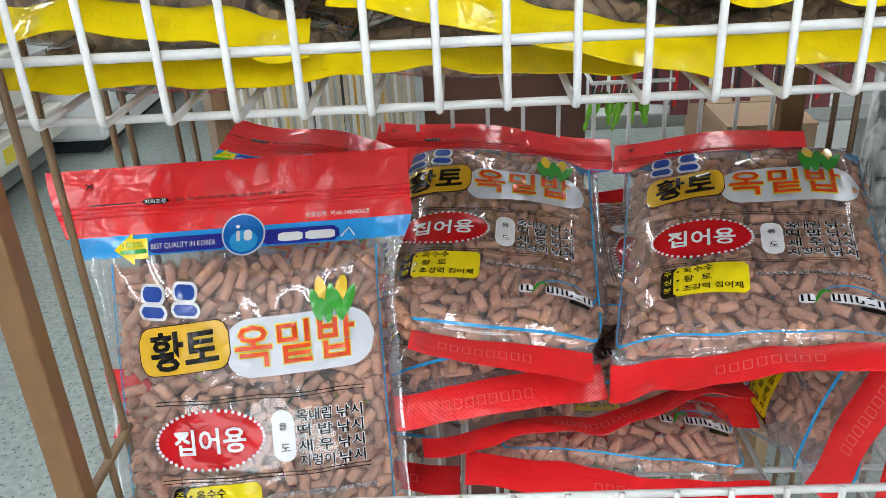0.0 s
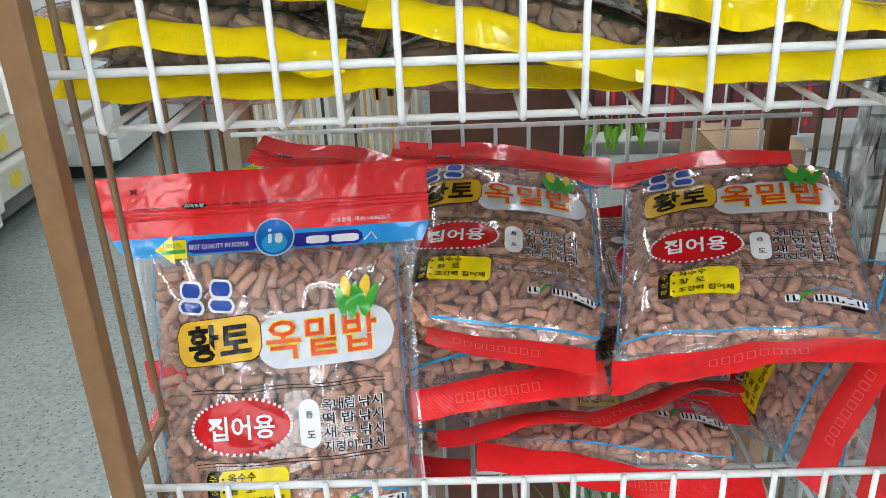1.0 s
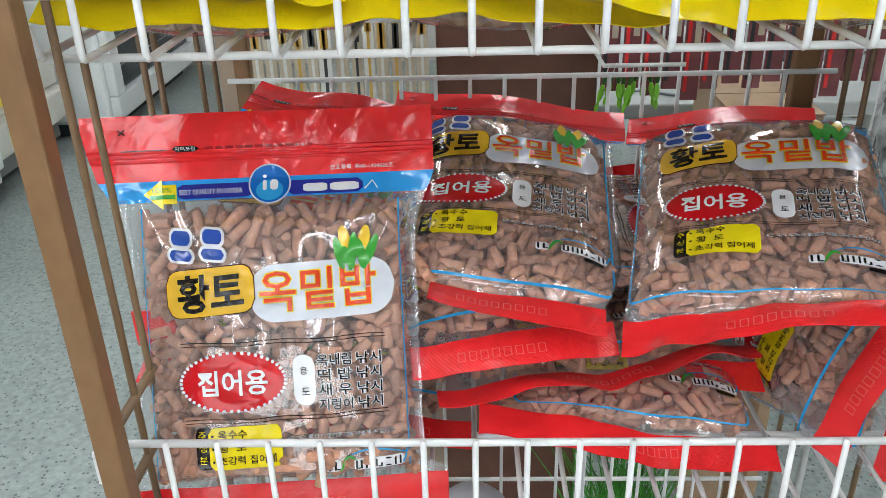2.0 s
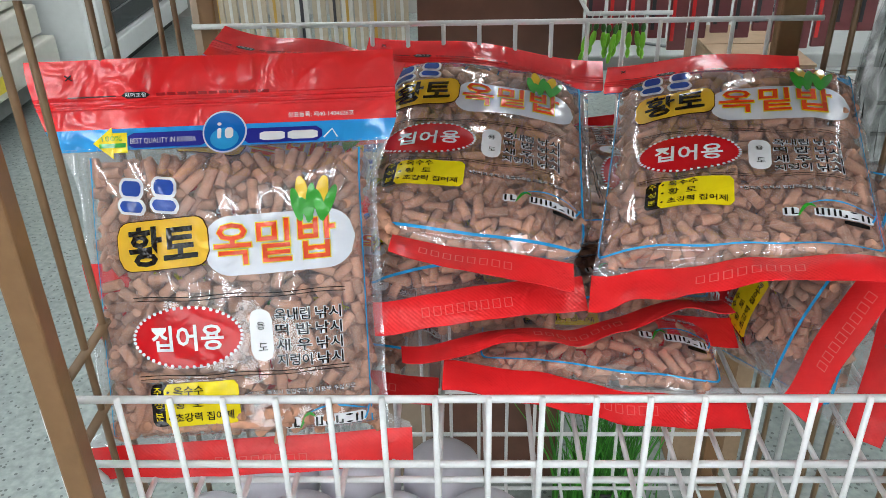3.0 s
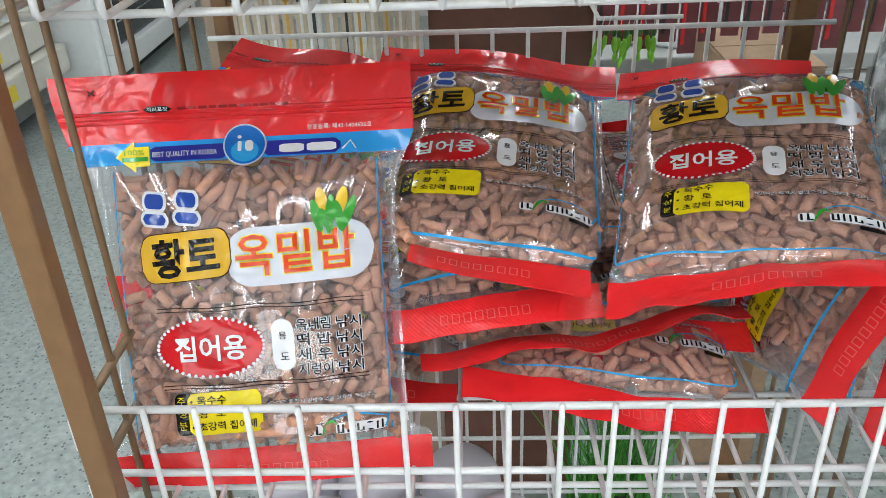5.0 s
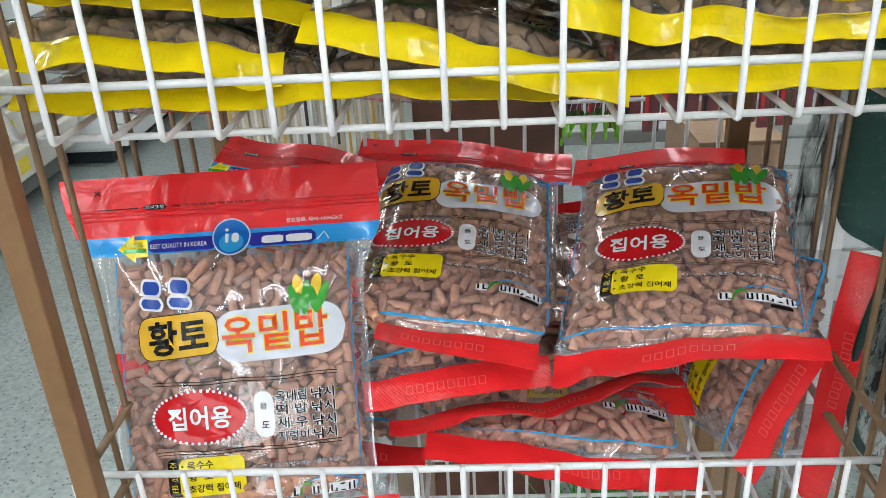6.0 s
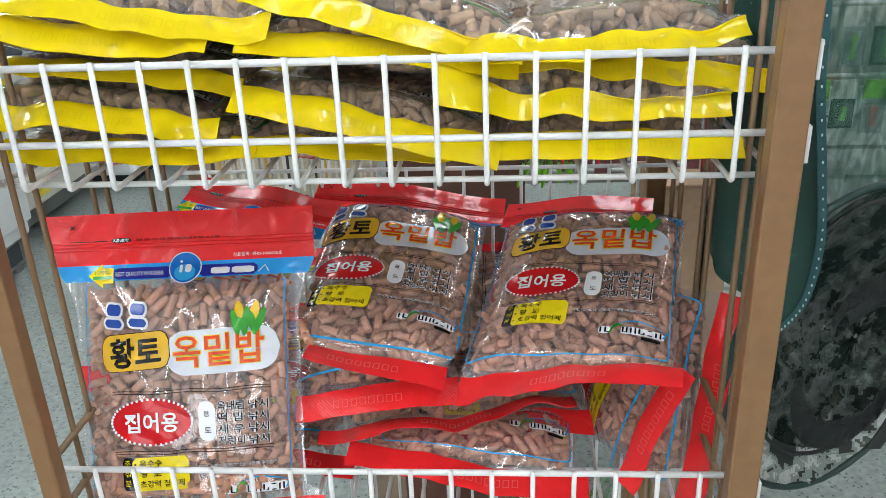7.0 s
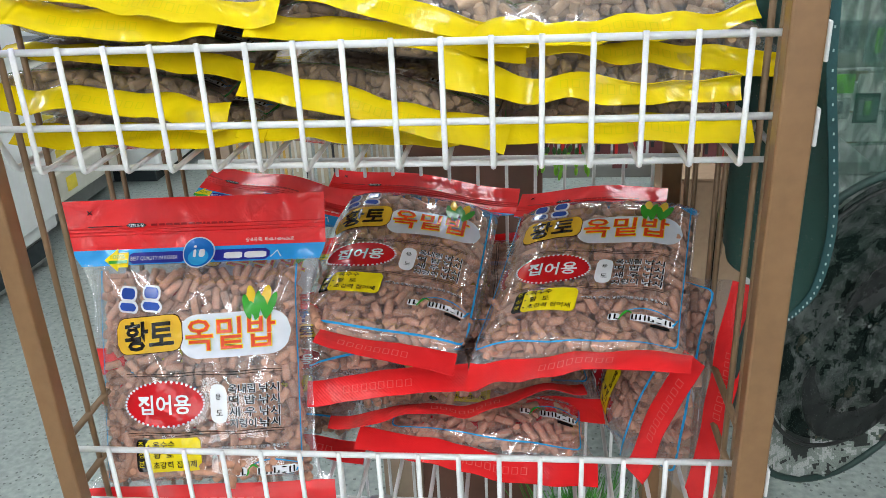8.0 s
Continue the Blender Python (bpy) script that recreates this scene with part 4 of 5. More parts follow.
# yellow-edged bags, lying flat in the upper basket in three stacks
for cx, cz, fy, roll, sb, wv, ph, sd, yaw, wd, sag in (
    (-0.125, 0.9445, 0.440, 0, 26, 0.007, 0.5, 21, 0, 0.206, (0.0146, 0.006, -0.004, -0.0125, -0.005)),
    (-0.165, 0.972, 0.430, 6, 34, 0.010, 2.0, 22, 4, 0.206, (-0.005, -0.006, -0.004, 0.003, 0.006)),
    (-0.129, 0.997, 0.462, 2, 20, 0.006, 1.0, 23, -3, 0.206, (0.013, 0.0086, -0.002, -0.007, -0.012)),
    (-0.155, 1.034, 0.432, 5, 40, 0.007, 0.0, 24, 2, 0.206, (0.026, 0.018, 0.004, -0.010, 0.002)),
    (-0.086, 1.052, 0.43, 4, 30, 0.006, 3.0, 25, -5, 0.206, (-0.004, -0.01, -0.009, -0.01, -0.001)),
    (0.052, 0.946, 0.446, -1, 14, 0.005, 0.5, 26, 2, 0.206, (0.008, 0, -0.012, -0.021, -0.022)),
    (0.074, 0.9625, 0.430, 13, 40, 0.005, 2.5, 27, -4, 0.206, (-0.005, -0.004, -0.002, 0.003, 0.009)),
    (0.064, 1.017, 0.440, 7, 34, 0.005, 1.0, 28, 4, 0.206, (0.008, 0.003, -0.002, -0.004, -0.005)),
    (0.09, 1.043, 0.432, 12, 38, 0.007, 2.0, 29, -3, 0.206, (-0.003, -0.016, -0.019, -0.018, -0.004)),
    (0.25, 0.9435, 0.438, 0, 34, 0.004, 1.0, 30, 0, 0.184, (0.007, 0.002, -0.003, -0.005, -0.001)),
    (0.223, 0.985, 0.430, -1, 46, 0.009, 4.2, 31, 1, 0.213, (0.0125, 0, 0.001, -0.0033, -0.011)),
    (0.273, 1.001, 0.458, -7, 16, 0.006, 3.0, 32, -5, 0.206, (0, 0, -0.008, -0.017, -0.025)),
    (0.229, 1.023, 0.436, -6, 26, 0.011, 4.4, 33, 3, 0.206, (-0.003, 0.003, 0.008, -0.002, -0.006)),
):
    yellow_bag(axes((cx, fy + 0.175, cz), (1, 0, 0), (math.sin(radians(roll)), -0.02, 1), yaw),
               Sheet(0.038, plump=0.02, strip_bend=sb + 24, low_bend=-20, wave=1.5 * wv, freq=0.55, phase=ph, seed=sd, width=wd, sag=sag), sd,
               "clear bag of tan pellets with yellow seal, lying stacked", 300)

# ---------------------------------------------------------------- white lids on the basket below
LID = plain("white_plastic", (0.74, 0.73, 0.8), 0.35, grain=200, vary=0.04, bump=0.05)


def tub(x, y, top, r=0.037):
    t = thing("plastic_tub", "white plastic tub with a domed lid in the lower basket", "plastic tub", (x, y, Z_BOT + 0.003), "white plastic tubs")
    h = top - Z_BOT - 0.003
    n = 32

    def lathe(nm, prof, label=""):
        verts, faces = [], []
        for k, z in prof:
            for i in range(n):
                a = 2 * math.pi * i / n
                verts.append((r * k * math.cos(a), r * k * math.sin(a), z))
        for j in range(len(prof) - 1):
            for i in range(n):
                q = (i + 1) % n
                faces.append((j * n + i, j * n + q, (j + 1) * n + q, (j + 1) * n + i))
        faces.append(tuple((len(prof) - 1) * n + i for i in range(n)))
        faces.append(tuple(range(n))[::-1])
        mesh_part(nm, pydata(nm, verts, faces), LID, t, label, smooth=True)
    lathe("body", [(0.86, 0.0), (0.9, 0.006), (0.94, h - 0.045)])
    lathe("lid", [(0.97, h - 0.045), (1.0, h - 0.043), (1.0, h - 0.03), (0.97, h - 0.022), (0.88, h - 0.013), (0.72, h - 0.006), (0.5, h - 0.002), (0.2, h)], "domed white lid")
    return t


for tx, ty, tz in ((-0.176, 0.478, 0.502), (-0.1, 0.478, 0.504), (-0.024, 0.478, 0.503), (0.052, 0.48, 0.505),
                   (-0.137, 0.555, 0.492), (-0.061, 0.556, 0.492), (0.015, 0.556, 0.492)):
    tub(tx, ty, tz)

# ---------------------------------------------------------------- fishing net on the rack's side
NET_GREEN = net_mat("green_netting", (0.018, 0.07, 0.058), 0.3, 620.0)
NET_DARK = sheer_mat("dark_netting", (0.012, 0.026, 0.022), 0.34)
NET_BLACK = net_mat("black_netting", (0.006, 0.008, 0.008), 0.3, 620.0)
HEM = plain("teal_tape", (0.008, 0.055, 0.058), 0.6, grain=300, vary=0.2, bump=0.5)
RIM = plain("dark_green_rim", (0.01, 0.035, 0.03), 0.5, grain=200, vary=0.2, bump=0.4)
STRAP = plain("black_strap", (0.012, 0.014, 0.014), 0.6, grain=300, vary=0.2, bump=0.5)
STITCH = plain("white_thread", (0.4, 0.5, 0.5), 0.6)
CAMO = camo_mat("camouflage_cloth")


def cloth(name, fn, nu, nv, material, parent, label="", thick=0.0008):
    """A draped cloth from a function of two parameters, with a small thickness."""
    top, bot = [], []
    for i in range(nu + 1):
        for j in range(nv + 1):
            p = Vector(fn(i / nu, j / nv))
            q = Vector(fn(i / nu + 0.004, j / nv)) - p
            w = Vector(fn(i / nu, j / nv + 0.004)) - p
            n = q.cross(w)
            n = n.normalized() if n.length > 1e-12 else Vector((0, -1, 0))
            top.append(p + n * thick)
            bot.append(p - n * thick)
    s, c = nv + 1, len(top)
    faces = []
    for i in range(nu):
        for j in range(nv):
            q = (i * s + j, (i + 1) * s + j, (i + 1) * s + j + 1, i * s + j + 1)
            faces += [q, tuple(c + k for k in q[::-1])]
    for i in range(nu):
        faces += [(i * s, c + i * s, c + (i + 1) * s, (i + 1) * s), (i * s + nv, (i + 1) * s + nv, c + (i + 1) * s + nv, c + i * s + nv)]
    return mesh_part(name, pydata(name, top + bot, faces), material, parent, label, smooth=True)


net = thing("fishing_net", "dark green folding keep net with camouflage cloth, hanging beside the rack", "fishing net", (0, 0, 0))
NC = Vector((0.484, 0.55, 0.708))
NX, NZ = 0.119, 0.172


def ring_point(a, k=1.0, back=0.0):
    return NC + Vector((NX * k * math.cos(a), 0.05 * k * math.cos(a) - 0.02 * k * math.sin(a) + back, NZ * k * math.sin(a)))


def wob(x, z, s):
    return 0.006 * noise.noise(Vector((x * 14, z * 14, s))) + 0.003 * noise.noise(Vector((x * 40, z * 40, s)))


cloth("camouflage_bag", lambda u, v: ring_point(2 * math.pi * u, 0.02 + 0.97 * v, 0.045 * (1 - v ** 2) + wob(u * 3, v, 1)), 48, 14, CAMO, net, "grey-green camouflage cloth")
cloth("mesh_front", lambda u, v: ring_point(2 * math.pi * u, 0.02 + 0.8 * v, -0.012 - 0.012 * (1 - v) + wob(u * 3, v, 2)) + Vector((0, 0, 0.03)), 48, 12, NET_DARK, net, "black mesh window")
rod("rim", [ring_point(2 * math.pi * k / 48) for k in range(48)], 0.0038, RIM, net, 8, "dark green bound rim", closed=True)
rod("inner_rim", [ring_point(2 * math.pi * k / 48, 0.82, -0.012) + Vector((0, 0, 0.022)) for k in range(48)], 0.0022, STRAP, net, 6, closed=True)
cloth("strap", lambda u, v: NC + Vector((-0.02 + 0.1 * u, -0.03 + 0.02 * u, 0.052 - 0.02 * v + 0.03 * math.sin(u * 3))), 14, 3, STRAP, net, "black webbing strap")
cloth("strap", lambda u, v: NC + Vector((0.022 + 0.014 * v + 0.02 * math.sin(u * 3), -0.03, 0.03 - 0.12 * u)), 14, 3, STRAP, net, "black webbing strap")

for a0, a1, k0, k1 in ((0.3, 2.5, 0.34, 0.48), (3.3, 5.9, 0.46, 0.66), (-0.7, 0.9, 0.6, 0.72)):
    cloth("mesh_pocket", lambda u, v: ring_point(a0 + (a1 - a0) * u, k0 + (k1 - k0) * v * math.sin(0.3 + 2.5 * u), -0.036 + wob(u * 2, v, 7)) + Vector((0, 0, 0.02)), 26, 4, NET_BLACK, net, "black mesh band")

# hanging sleeve of green netting beside the post, with its stitched hem
SLEEVE = [(0.386, 0.452, 1.12), (0.392, 0.455, 1.0), (0.405, 0.46, 0.92), (0.413, 0.462, 0.86), (0.408, 0.462, 0.81), (0.392, 0.46, 0.785), (0.375, 0.455, 0.777)]


def spline(pts, t):
    f = min(max(t, 0), 1) * (len(pts) - 1)
    i = min(int(f), len(pts) - 2)
    f -= i
    p0, p1, p2, p3 = (Vector(pts[min(max(i + d, 0), len(pts) - 1)]) for d in (-1, 0, 1, 2))
    return 0.5 * (2 * p1 + (p2 - p0) * f + (2 * p0 - 5 * p1 + 4 * p2 - p3) * f * f + (3 * p1 - p0 - 3 * p2 + p3) * f ** 3)


def sleeve(u, v):
    p = spline(SLEEVE, v)
    q = Vector((0.362, 0.58, p.z + 0.02))
    return p * (1 - u) + q * u + Vector((0.008 * math.sin(9 * u + 4 * v) * u * (1 - u) * 4, 0, 0))


cloth("green_sleeve", sleeve, 12, 24, NET_GREEN, net, "dark green fine netting")
cloth("hem", lambda u, v: spline(SLEEVE, v) + Vector((0.0034 - 0.0068 * u, -0.003, 0)), 3, 40, HEM, net, "teal stitched hem tape", 0.001)
for k in range(34):
    p = spline(SLEEVE, 0.12 + 0.82 * k / 33)
    part("stitch", one_box((-0.0005, -0.0005, -0.0009), (0.0005, 0.0005, 0.0009)), STITCH, net).location = p + Vector((0, -0.0052, 0))
cloth("inner_netting", lambda u, v: Vector((0.372 + 0.03 * u + 0.01 * math.sin(6 * v), 0.6 + 0.14 * u, 1.05 - 0.42 * v)) + Vector((wob(u, v * 2, 5), 0, 0)), 12, 20, NET_DARK, net, "dark green netting")
cloth("wide_netting", lambda u, v: Vector((0.40 + 0.24 * u, 0.52 + 0.3 * u, 1.08 - 0.30 * v - 0.12 * u + 0.03 * math.sin(4 * u + 3 * v))), 16, 16, sheer_mat("sheer_netting", (0.03, 0.12, 0.085), 0.5), net, "sheer green netting")

# ---------------------------------------------------------------- goods behind the rack
CARD = plain("beige_card", (0.5, 0.43, 0.32), 0.6, grain=120, vary=0.15)
PALE_CARD = plain("pale_card", (0.66, 0.66, 0.62), 0.5, grain=120, vary=0.1)
STRIPE_DARK = plain("dark_stripe", (0.03, 0.03, 0.035), 0.5)
STRIPE_RED = plain("red_stripe", (0.55, 0.05, 0.03), 0.5)
STRIPE_GOLD = plain("gold_stripe", (0.55, 0.33, 0.06), 0.5)
WOOD = plain("brown_board", (0.13, 0.055, 0.035), 0.45, grain=30, vary=0.3, bump=0.2, big=8)
BEIGE_WOOD = plain("beige_board", (0.3, 0.22, 0.16), 0.5, grain=30, vary=0.2, bump=0.2)
MAROON = plain("maroon_pack", (0.2, 0.055, 0.06), 0.35, grain=80, vary=0.2)
LIME = plain("lime_pack", (0.2, 0.55, 0.03), 0.4, grain=120, vary=0.25)
DARK_PACK = plain("dark_pack", (0.03, 0.04, 0.04), 0.4, grain=80, vary=0.3)
GREY_PACK = plain("grey_pack", (0.3, 0.33, 0.34), 0.35, grain=80, vary=0.3)
GRASS = plain("green_strand", (0.05, 0.28, 0.025), 0.45, grain=90, vary=0.35, island=0.4)
CARTON = plain("carton_board", (0.36, 0.24, 0.15), 0.8, grain=90, vary=0.15, bump=0.2)
TABLE = plain("white_laminate", (0.68, 0.7, 0.69), 0.35, grain=60, vary=0.06)
GREY_TOP = plain("pale_grey_laminate", (0.36, 0.38, 0.37), 0.4, grain=60, vary=0.08)
MACHINE = plain("white_enamel", (0.7, 0.73, 0.72), 0.35, grain=40, vary=0.05, bump=0.05)
MACHINE_BEIGE = plain("beige_enamel", (0.58, 0.57, 0.5), 0.4, grain=40, vary=0.07, bump=0.05)
MACHINE_DARK = plain("dark_glass_panel", (0.03, 0.04, 0.045), 0.15, grain=40, vary=0.2, bump=0.0)
MACHINE_GREY = plain("grey_plastic", (0.2, 0.21, 0.2), 0.5, grain=40, vary=0.15)
STICKER = plain("yellow_sticker", (0.75, 0.6, 0.05), 0.5)
PAPER = plain("white_paper", (0.78, 0.78, 0.76), 0.8, grain=40, vary=0.06)
BLUE_PRINT = plain("blue_print", (0.05, 0.25, 0.5), 0.6)

# board partition
bd = thing("wooden_panel", "dark brown wooden display panel standing behind the rack", "panel", (0.12, 1.19, FLOOR))
part("board", one_box((-0.15, -0.009, 0.0), (0.085, 0.009, 1.35), 0.002), WOOD, bd)
part("edge_strip", one_box((-0.23, -0.007, 0.0), (-0.151, 0.011, 0.62), 0.002), BEIGE_WOOD, bd, "beige lower board")

# striped packets hanging close together
rp = random.Random(5)
rail = thing("hanging_rail", "thin steel rail carrying hanging packets", "rail", (0, 1.14, 0.965))
rod("bar", [(-0.32, 0, 0), (0.6, 0, 0)], 0.004, HOUSING, rail)
part("post", one_box((-0.335, -0.012, FLOOR - 0.965), (-0.311, 0.012, 0.12), 0.002), BEIGE_WOOD, rail, "wooden end post")
rod("support", [(0.6, 0, 0), (0.6, 0, FLOOR - 0.965)], 0.006, HOUSING, rail)


def packet(x, y, top, w, h, base, marks, label, cat, grp):
    t = thing("hanging_packet", label, cat, (x, y, top), grp)
    part("card", one_box((-w / 2, -0.003, -h), (w / 2, 0.003, 0.0), 0.001), base, t)
    rod("hook", [(0, 0, 0.0), (0, 0, 0.012)], 0.0012, HOUSING, t, 5)
    for nm, a, b, c, d, mt in marks:
        part(nm, one_box((a * w, -0.0042, -h + c * h), (b * w, -0.003, -h + d * h)), mt, t)
    return t


x = -0.3
while x < -0.035:
    w = rp.uniform(0.014, 0.019)
    m1 = rp.choice((STRIPE_DARK, STRIPE_RED, STRIPE_GOLD))
    marks = [("stripe", -0.12, 0.12, rp.uniform(0.05, 0.2), rp.uniform(0.55, 0.9), PALE_CARD if rp.random() < 0.5 else m1),
             ("mark", -0.2, 0.25, 0.02, rp.uniform(0.05, 0.14), m1), ("mark", -0.3, 0.3, rp.uniform(0.42, 0.5), rp.uniform(0.53, 0.58), rp.choice((STRIPE_DARK, STRIPE_GOLD)))]
    packet(x, 1.14 + rp.uniform(-0.008, 0.004), 0.953, w, 0.32 + rp.uniform(-0.01, 0.01), CARD if rp.random() < 0.7 else PALE_CARD, marks,
           "slim striped beige packet hanging on a rail", "packet", "striped packets on the rail")
    x += w + 0.003
x = 0.215
while x < 0.58:
    packet(x, 1.14 + rp.uniform(-0.01, 0.004), 0.953, 0.024, 0.25 + rp.uniform(-0.015, 0.015), MAROON,
           [("stripe", -0.4, -0.2, 0.05, 0.9, PINK_RED if rp.random() < 0.4 else STRIPE_DARK), ("mark", 0.0, 0.35, 0.3, 0.6, CARD)],
           "maroon packet hanging on a rail", "packet", "maroon packets on the rail")
    x += 0.028
DARK_LURE = plain("dark_green_lure", (0.03, 0.12, 0.02), 0.35, grain=120, vary=0.25)


def lure(x, y, top, ln, lean, body):
    """A slim soft lure hanging by its head: spindle body, thin tail and wire loop."""
    t = thing("fishing_lure", "slim lime green soft fishing lure hanging on a rail", "fishing lure", group="lime lures on the rail",
              m=Matrix.Translation((x, y, top)) @ pose(0, 0, 0, 0, lean, 0))

    def spindle(nm, z0, z1, r, mat, label=""):
        verts, faces = [], []
        for j in range(7):
            f = j / 6
            k = r * (0.25 + 0.75 * math.sin(math.pi * (0.08 + 0.84 * f)))
            for i in range(8):
                a = math.pi * i / 4
                verts.append((k * math.cos(a), 0.7 * k * math.sin(a), z0 + (z1 - z0) * f))
                if j:
                    q = (i + 1) % 8
                    faces.append(((j - 1) * 8 + i, (j - 1) * 8 + q, j * 8 + q, j * 8 + i))
        faces += [tuple(range(8))[::-1], tuple(48 + i for i in range(8))]
        mesh_part(nm, pydata(nm, verts, faces), mat, t, label, smooth=True)
    spindle("head", 0.0, -0.26 * ln, 0.0036, DARK_LURE)
    spindle("body", -0.24 * ln, -0.72 * ln, 0.0042, body)
    spindle("tail", -0.7 * ln, -ln, 0.003, body)
    rod("loop", [(0, 0, 0), (0, 0, 0.016)], 0.0007, HOUSING, t, 5)
    return t


for k in range(9):
    lure(0.203 + 0.0088 * k, 1.10 + rp.uniform(-0.008, 0.008), 0.737 + rp.uniform(-0.003, 0.003), rp.uniform(0.042, 0.054), rp.uniform(-14, 14), LIME)
lr = thing("hanging_rail", "short steel rail carrying lime packets", "rail", (0.25, 1.10, 0.75))
rod("bar", [(-0.05, 0, 0), (0.06, 0, 0)], 0.003, HOUSING, lr)
rod("support", [(-0.05, 0, 0), (-0.05, 0.08, 0), (-0.05, 0.08, 0.1)], 0.003, HOUSING, lr)

# green strands standing in a low bundle
gs = thing("strand_bundle", "bundle of long green plastic grass strands standing on the floor", "plastic grass", (0.285, 1.12, FLOOR))
verts, faces = [], []
for k in range(240):
    bx, by = rp.gauss(0, 0.035), rp.gauss(0, 0.02)
    ln, ang = rp.uniform(0.12, 0.3), rp.uniform(-0.35, 0.35)
    w = rp.uniform(0.0016, 0.0034)
    b = len(verts)
    for j in range(5):
        s = j / 4
        px, pz = bx + ang * ln * s * s, ln * s
        ww = w * (1 - 0.8 * s)
        verts += [(px - ww, by, pz), (px, by - ww * 0.6, pz), (px + ww, by, pz)]
        if j:
            for q in (0, 1):
                a = b + (j - 1) * 3 + q
                faces.append((a, a + 1, a + 4, a + 3))
tagged(mesh_part("strand_mass", pydata("strand_mass", verts, faces), GRASS, gs), kind="stuff")

rod("tie_band", [(0.042 * math.cos(2 * math.pi * q / 20), 0.03 * math.sin(2 * math.pi * q / 20), 0.06) for q in range(20)], 0.003, STRIPE_DARK, gs, 6, "dark tie band", closed=True)

# carton and white table
ct = thing("carton", "plain brown cardboard carton standing behind the rack", "carton", (0.5, 1.36, FLOOR))
part("body", one_box((-0.07, -0.12, 0.0), (0.07, 0.12, 0.8), 0.003), CARTON, ct)
part("flap", one_box((-0.07, -0.122, 0.801), (0.07, -0.002, 0.805)), CARTON, ct)
part("flap", one_box((-0.07, 0.002, 0.801), (0.07, 0.122, 0.805)), CARTON, ct)
tb = thing("table", "pale grey laminate table behind the hanging packets", "table", (0.55, 1.95, FLOOR))
part("tabletop", one_box((-0.5, -0.36, 0.69), (0.35, 0.4, 0.72), 0.004), GREY_TOP, tb)
for lx in (-0.45, 0.3):
    for ly in (-0.31, 0.35):
        part("leg", one_box((lx - 0.02, ly - 0.02, 0), (lx + 0.02, ly + 0.02, 0.69), 0.003), HOUSING, tb)
cb = thing("cable", "thin grey cable lying on the grey table", "cable", (0, 0, 0))
rod("lead", [(0.33 + 0.02 * k, 1.66 + 0.02 * math.sin(k * 0.8), FLOOR + 0.7235) for k in range(12)], 0.0035, GREY_PACK, cb, 6)

# slatted white panel and pack stand to the right
sl = thing("slatted_panel", "white slatted panel leaning low beside the goods", "panel", (1.05, 2.1, FLOOR))
for k in range(9):
    part("slat", one_box((-0.45, -0.012, 0.02 + 0.085 * k), (0.45, 0.012, 0.095 + 0.085 * k), 0.003), TABLE, sl)
for px in (-0.42, 0.0, 0.42):
    part("batten", one_box((px - 0.02, 0.0125, 0.0), (px + 0.02, 0.03, 0.8), 0.002), CARTON, sl)

st = thing("pack_stand", "white wire stand with hanging blister packs", "display stand", (1.05, 1.66, FLOOR))
for px in (-0.42, 0.42):
    rod("pole", [(px, 0, 0), (px, 0, 1.6)], 0.01, HOUSING, st)
for pz in (0.9, 1.05, 1.2, 1.38):
    rod("bar", [(-0.42, 0, pz), (0.42, 0, pz)], 0.004, HOUSING, st, 6)
BLISTER = film_mat("clear_blister", rough=0.12, haze=0.12)
for row, pz in enumerate((0.9, 1.05, 1.2, 1.38)):
    for k in range(14):
        px = 1.05 - 0.4 + 0.061 * k + rp.uniform(-0.004, 0.004)
        t = thing("blister_pack", "small blister pack with a lime green header card", "blister pack", (px, 1.645 + rp.uniform(-0.01, 0.0), FLOOR + pz - 0.006), "blister packs on the stand")
        hh = rp.uniform(0.1, 0.13)
        part("header", one_box((-0.025, -0.002, -0.04), (0.025, 0.002, 0.0), 0.0008), LIME if row in (0, 2, 3) and rp.random() < 0.75 else PALE_CARD, t)
        part("backing", one_box((-0.025, -0.001, -hh), (0.025, 0.002, -0.041), 0.0006), rp.choice((DARK_PACK, GREY_PACK, PALE_CARD, GREY_PACK)), t)
        part("blister", one_box((-0.02, -0.014, -hh + 0.008), (0.02, -0.0012, -0.048), 0.004), BLISTER, t)
        part("lure", one_box((-0.007, -0.009, -hh + 0.018), (0.007, -0.003, -0.056), 0.002), rp.choice((DARK_PACK, LIME, PINK_RED, BLUE_PRINT)), t)

# ---------------------------------------------------------------- machines on the floor
ma = thing("freezer", "large white enamel cabinet with grey base on the floor", "cabinet", (-2.0, 2.35, FLOOR))
part("body", one_box((-0.36, -0.36, 0.14), (0.36, 0.36, 1.0), 0.012), MACHINE, ma)
part("plinth", one_box((-0.33, -0.33, 0.03), (0.33, 0.33, 0.139), 0.004), MACHINE_GREY, ma)
part("door", one_box((0.361, -0.35, 0.2), (0.385, 0.35, 0.98), 0.008), MACHINE, ma)
part("grille", one_box((0.331, -0.3, 0.05), (0.338, 0.3, 0.12)), MACHINE_DARK, ma)
for a in (-0.3, 0.3):
    for b in (-0.3, 0.3):
        part("foot", one_box((a - 0.02, b - 0.02, 0), (a + 0.02, b + 0.02, 0.03), 0.003), MACHINE_GREY, ma)
part("paper_sheet", one_box((0.3855, -0.25, 0.72), (0.3862, 0.1, 0.95)), PAPER, ma, "white paper sheet")

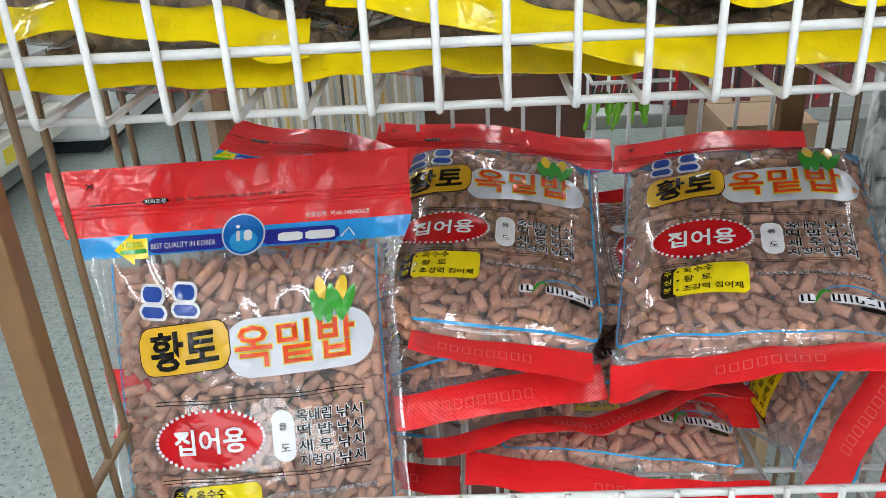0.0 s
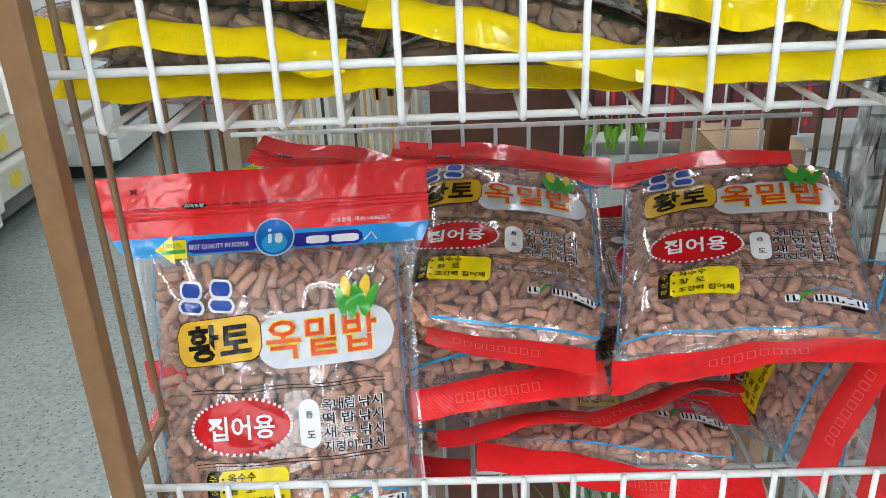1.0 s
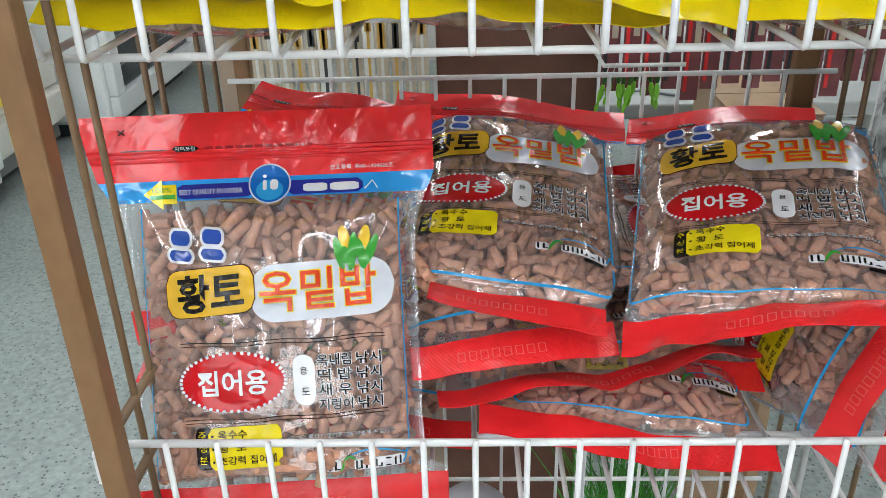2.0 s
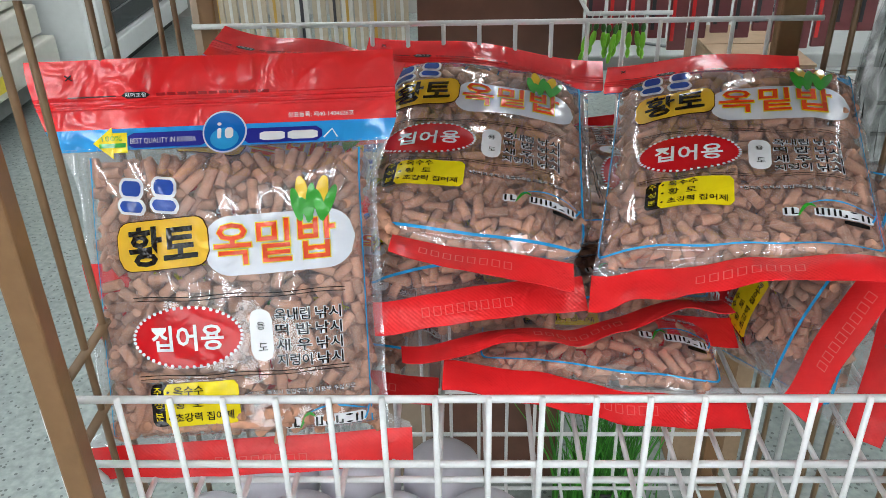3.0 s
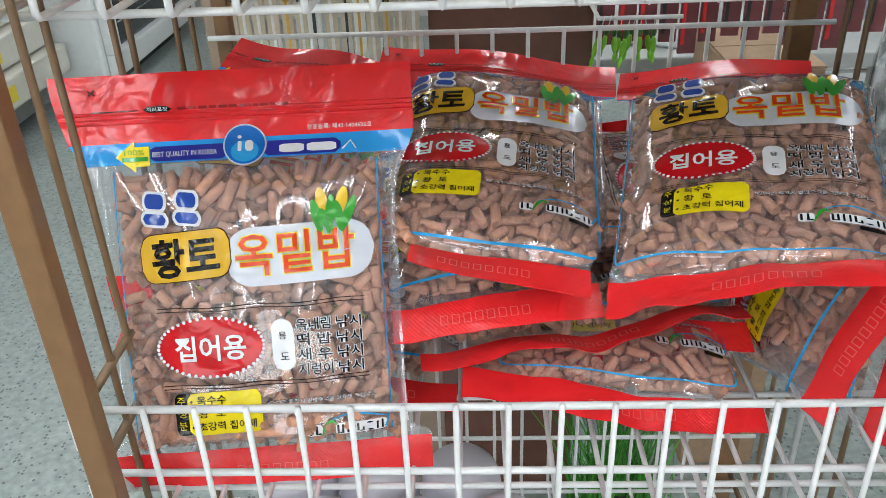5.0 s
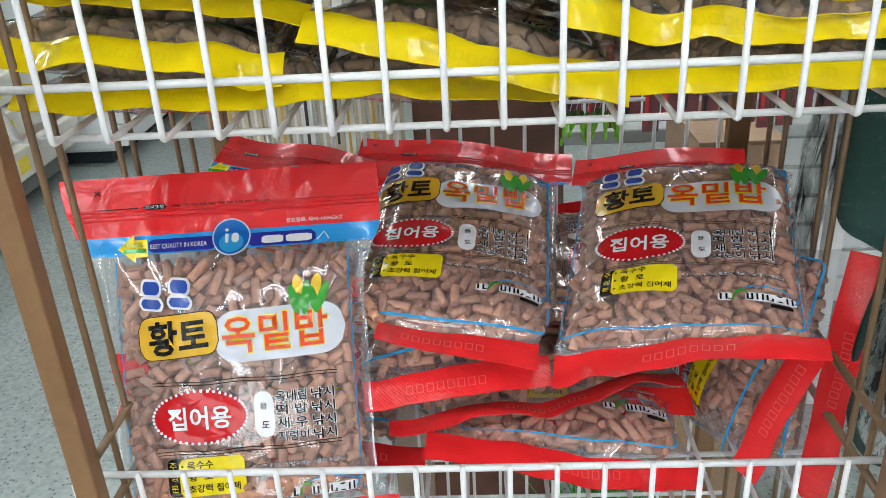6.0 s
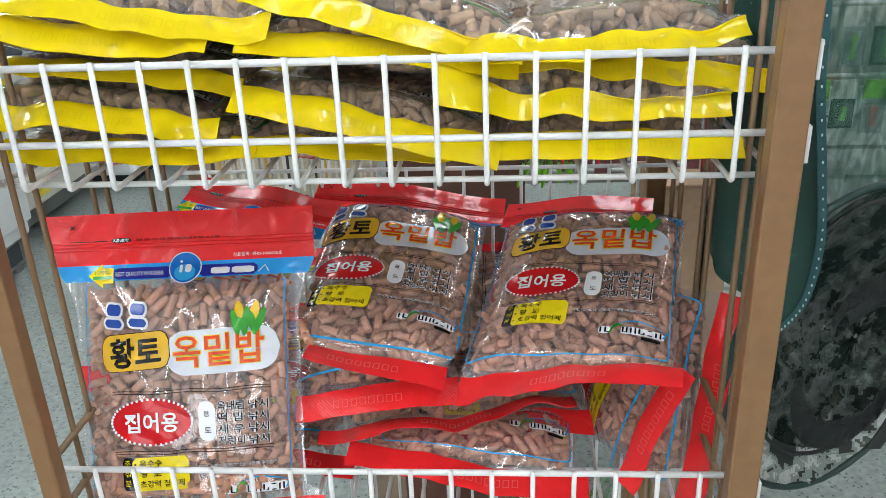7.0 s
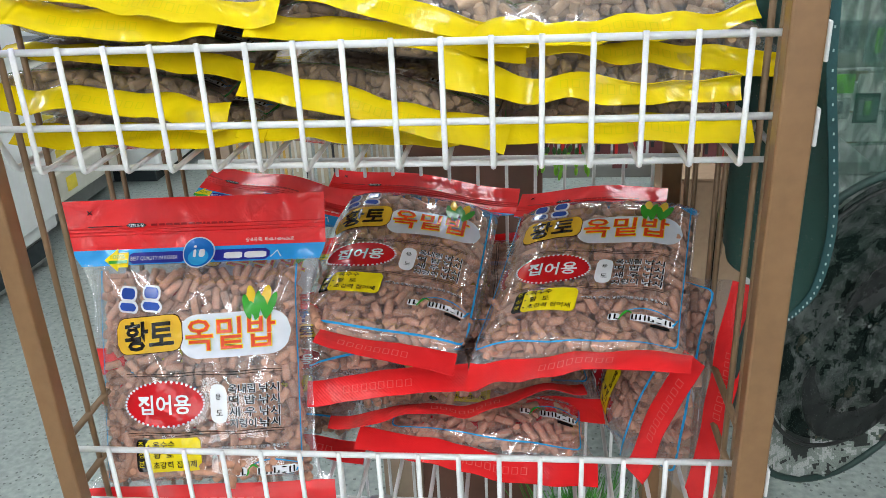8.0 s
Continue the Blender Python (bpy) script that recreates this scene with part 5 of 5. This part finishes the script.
mb = thing("drawer_unit", "beige stepped machine with drawers and yellow stickers", "machine", (-2.14, 3.16, FLOOR))
part("base", one_box((-0.35, -0.36, 0.05), (0.33, 0.36, 0.16), 0.006), MACHINE_GREY, mb)
for k in range(4):
    z0 = 0.162 + 0.13 * k
    w = 0.42 - 0.05 * k
    part("drawer", one_box((-0.35, -0.36, z0), (w, 0.36, z0 + 0.122), 0.01), MACHINE_BEIGE, mb)
    part("sticker", one_box((w - 0.0, -0.2 + 0.05 * k, z0 + 0.03), (w + 0.001, -0.12 + 0.05 * k, z0 + 0.09)), STICKER, mb)
part("panel", one_box((-0.3, -0.3, 0.683), (0.2, 0.3, 0.76), 0.012), MACHINE_DARK, mb, "dark top panel")

mc = thing("white_machine", "white upright machine with a large dark glass window and dark base", "machine", (-1.9, 4.25, FLOOR))
part("body", one_box((-0.35, -0.66, 0.07), (0.3, 0.6, 1.05), 0.02), MACHINE, mc)
part("base", one_box((-0.32, -0.6, 0.0), (0.24, 0.56, 0.069), 0.004), MACHINE_DARK, mc, "dark recessed base")
part("window", one_box((0.301, -0.54, 0.2), (0.312, 0.5, 0.96), 0.003), MACHINE_DARK, mc, "dark glass window")
for lo, hi in (((0.301, -0.64, 0.09), (0.345, 0.58, 0.195)), ((0.301, -0.64, 0.965), (0.345, 0.58, 1.04)), ((0.301, -0.64, 0.196), (0.345, -0.545, 0.964)), ((0.301, 0.505, 0.196), (0.345, 0.58, 0.964))):
    part("window_frame", one_box(lo, hi, 0.008), MACHINE, mc)
for k in range(5):
    part("shelf_edge", one_box((0.313, -0.53, 0.3 + 0.13 * k), (0.317, 0.49, 0.306 + 0.13 * k)), MACHINE_GREY, mc)

# small red tag on the rack's side wires
tg = thing("price_tag", "small red plastic tag clipped on the side wires", "tag", (-0.212, 0.476, 0.722))
part("plate", one_box((-0.0125, -0.001, -0.014), (0.0125, 0.001, 0.014), 0.0006), PINK_RED, tg)
part("clip", one_box((0.0126, -0.003, -0.006), (0.018, 0.003, 0.006), 0.001), PINK_RED, tg)
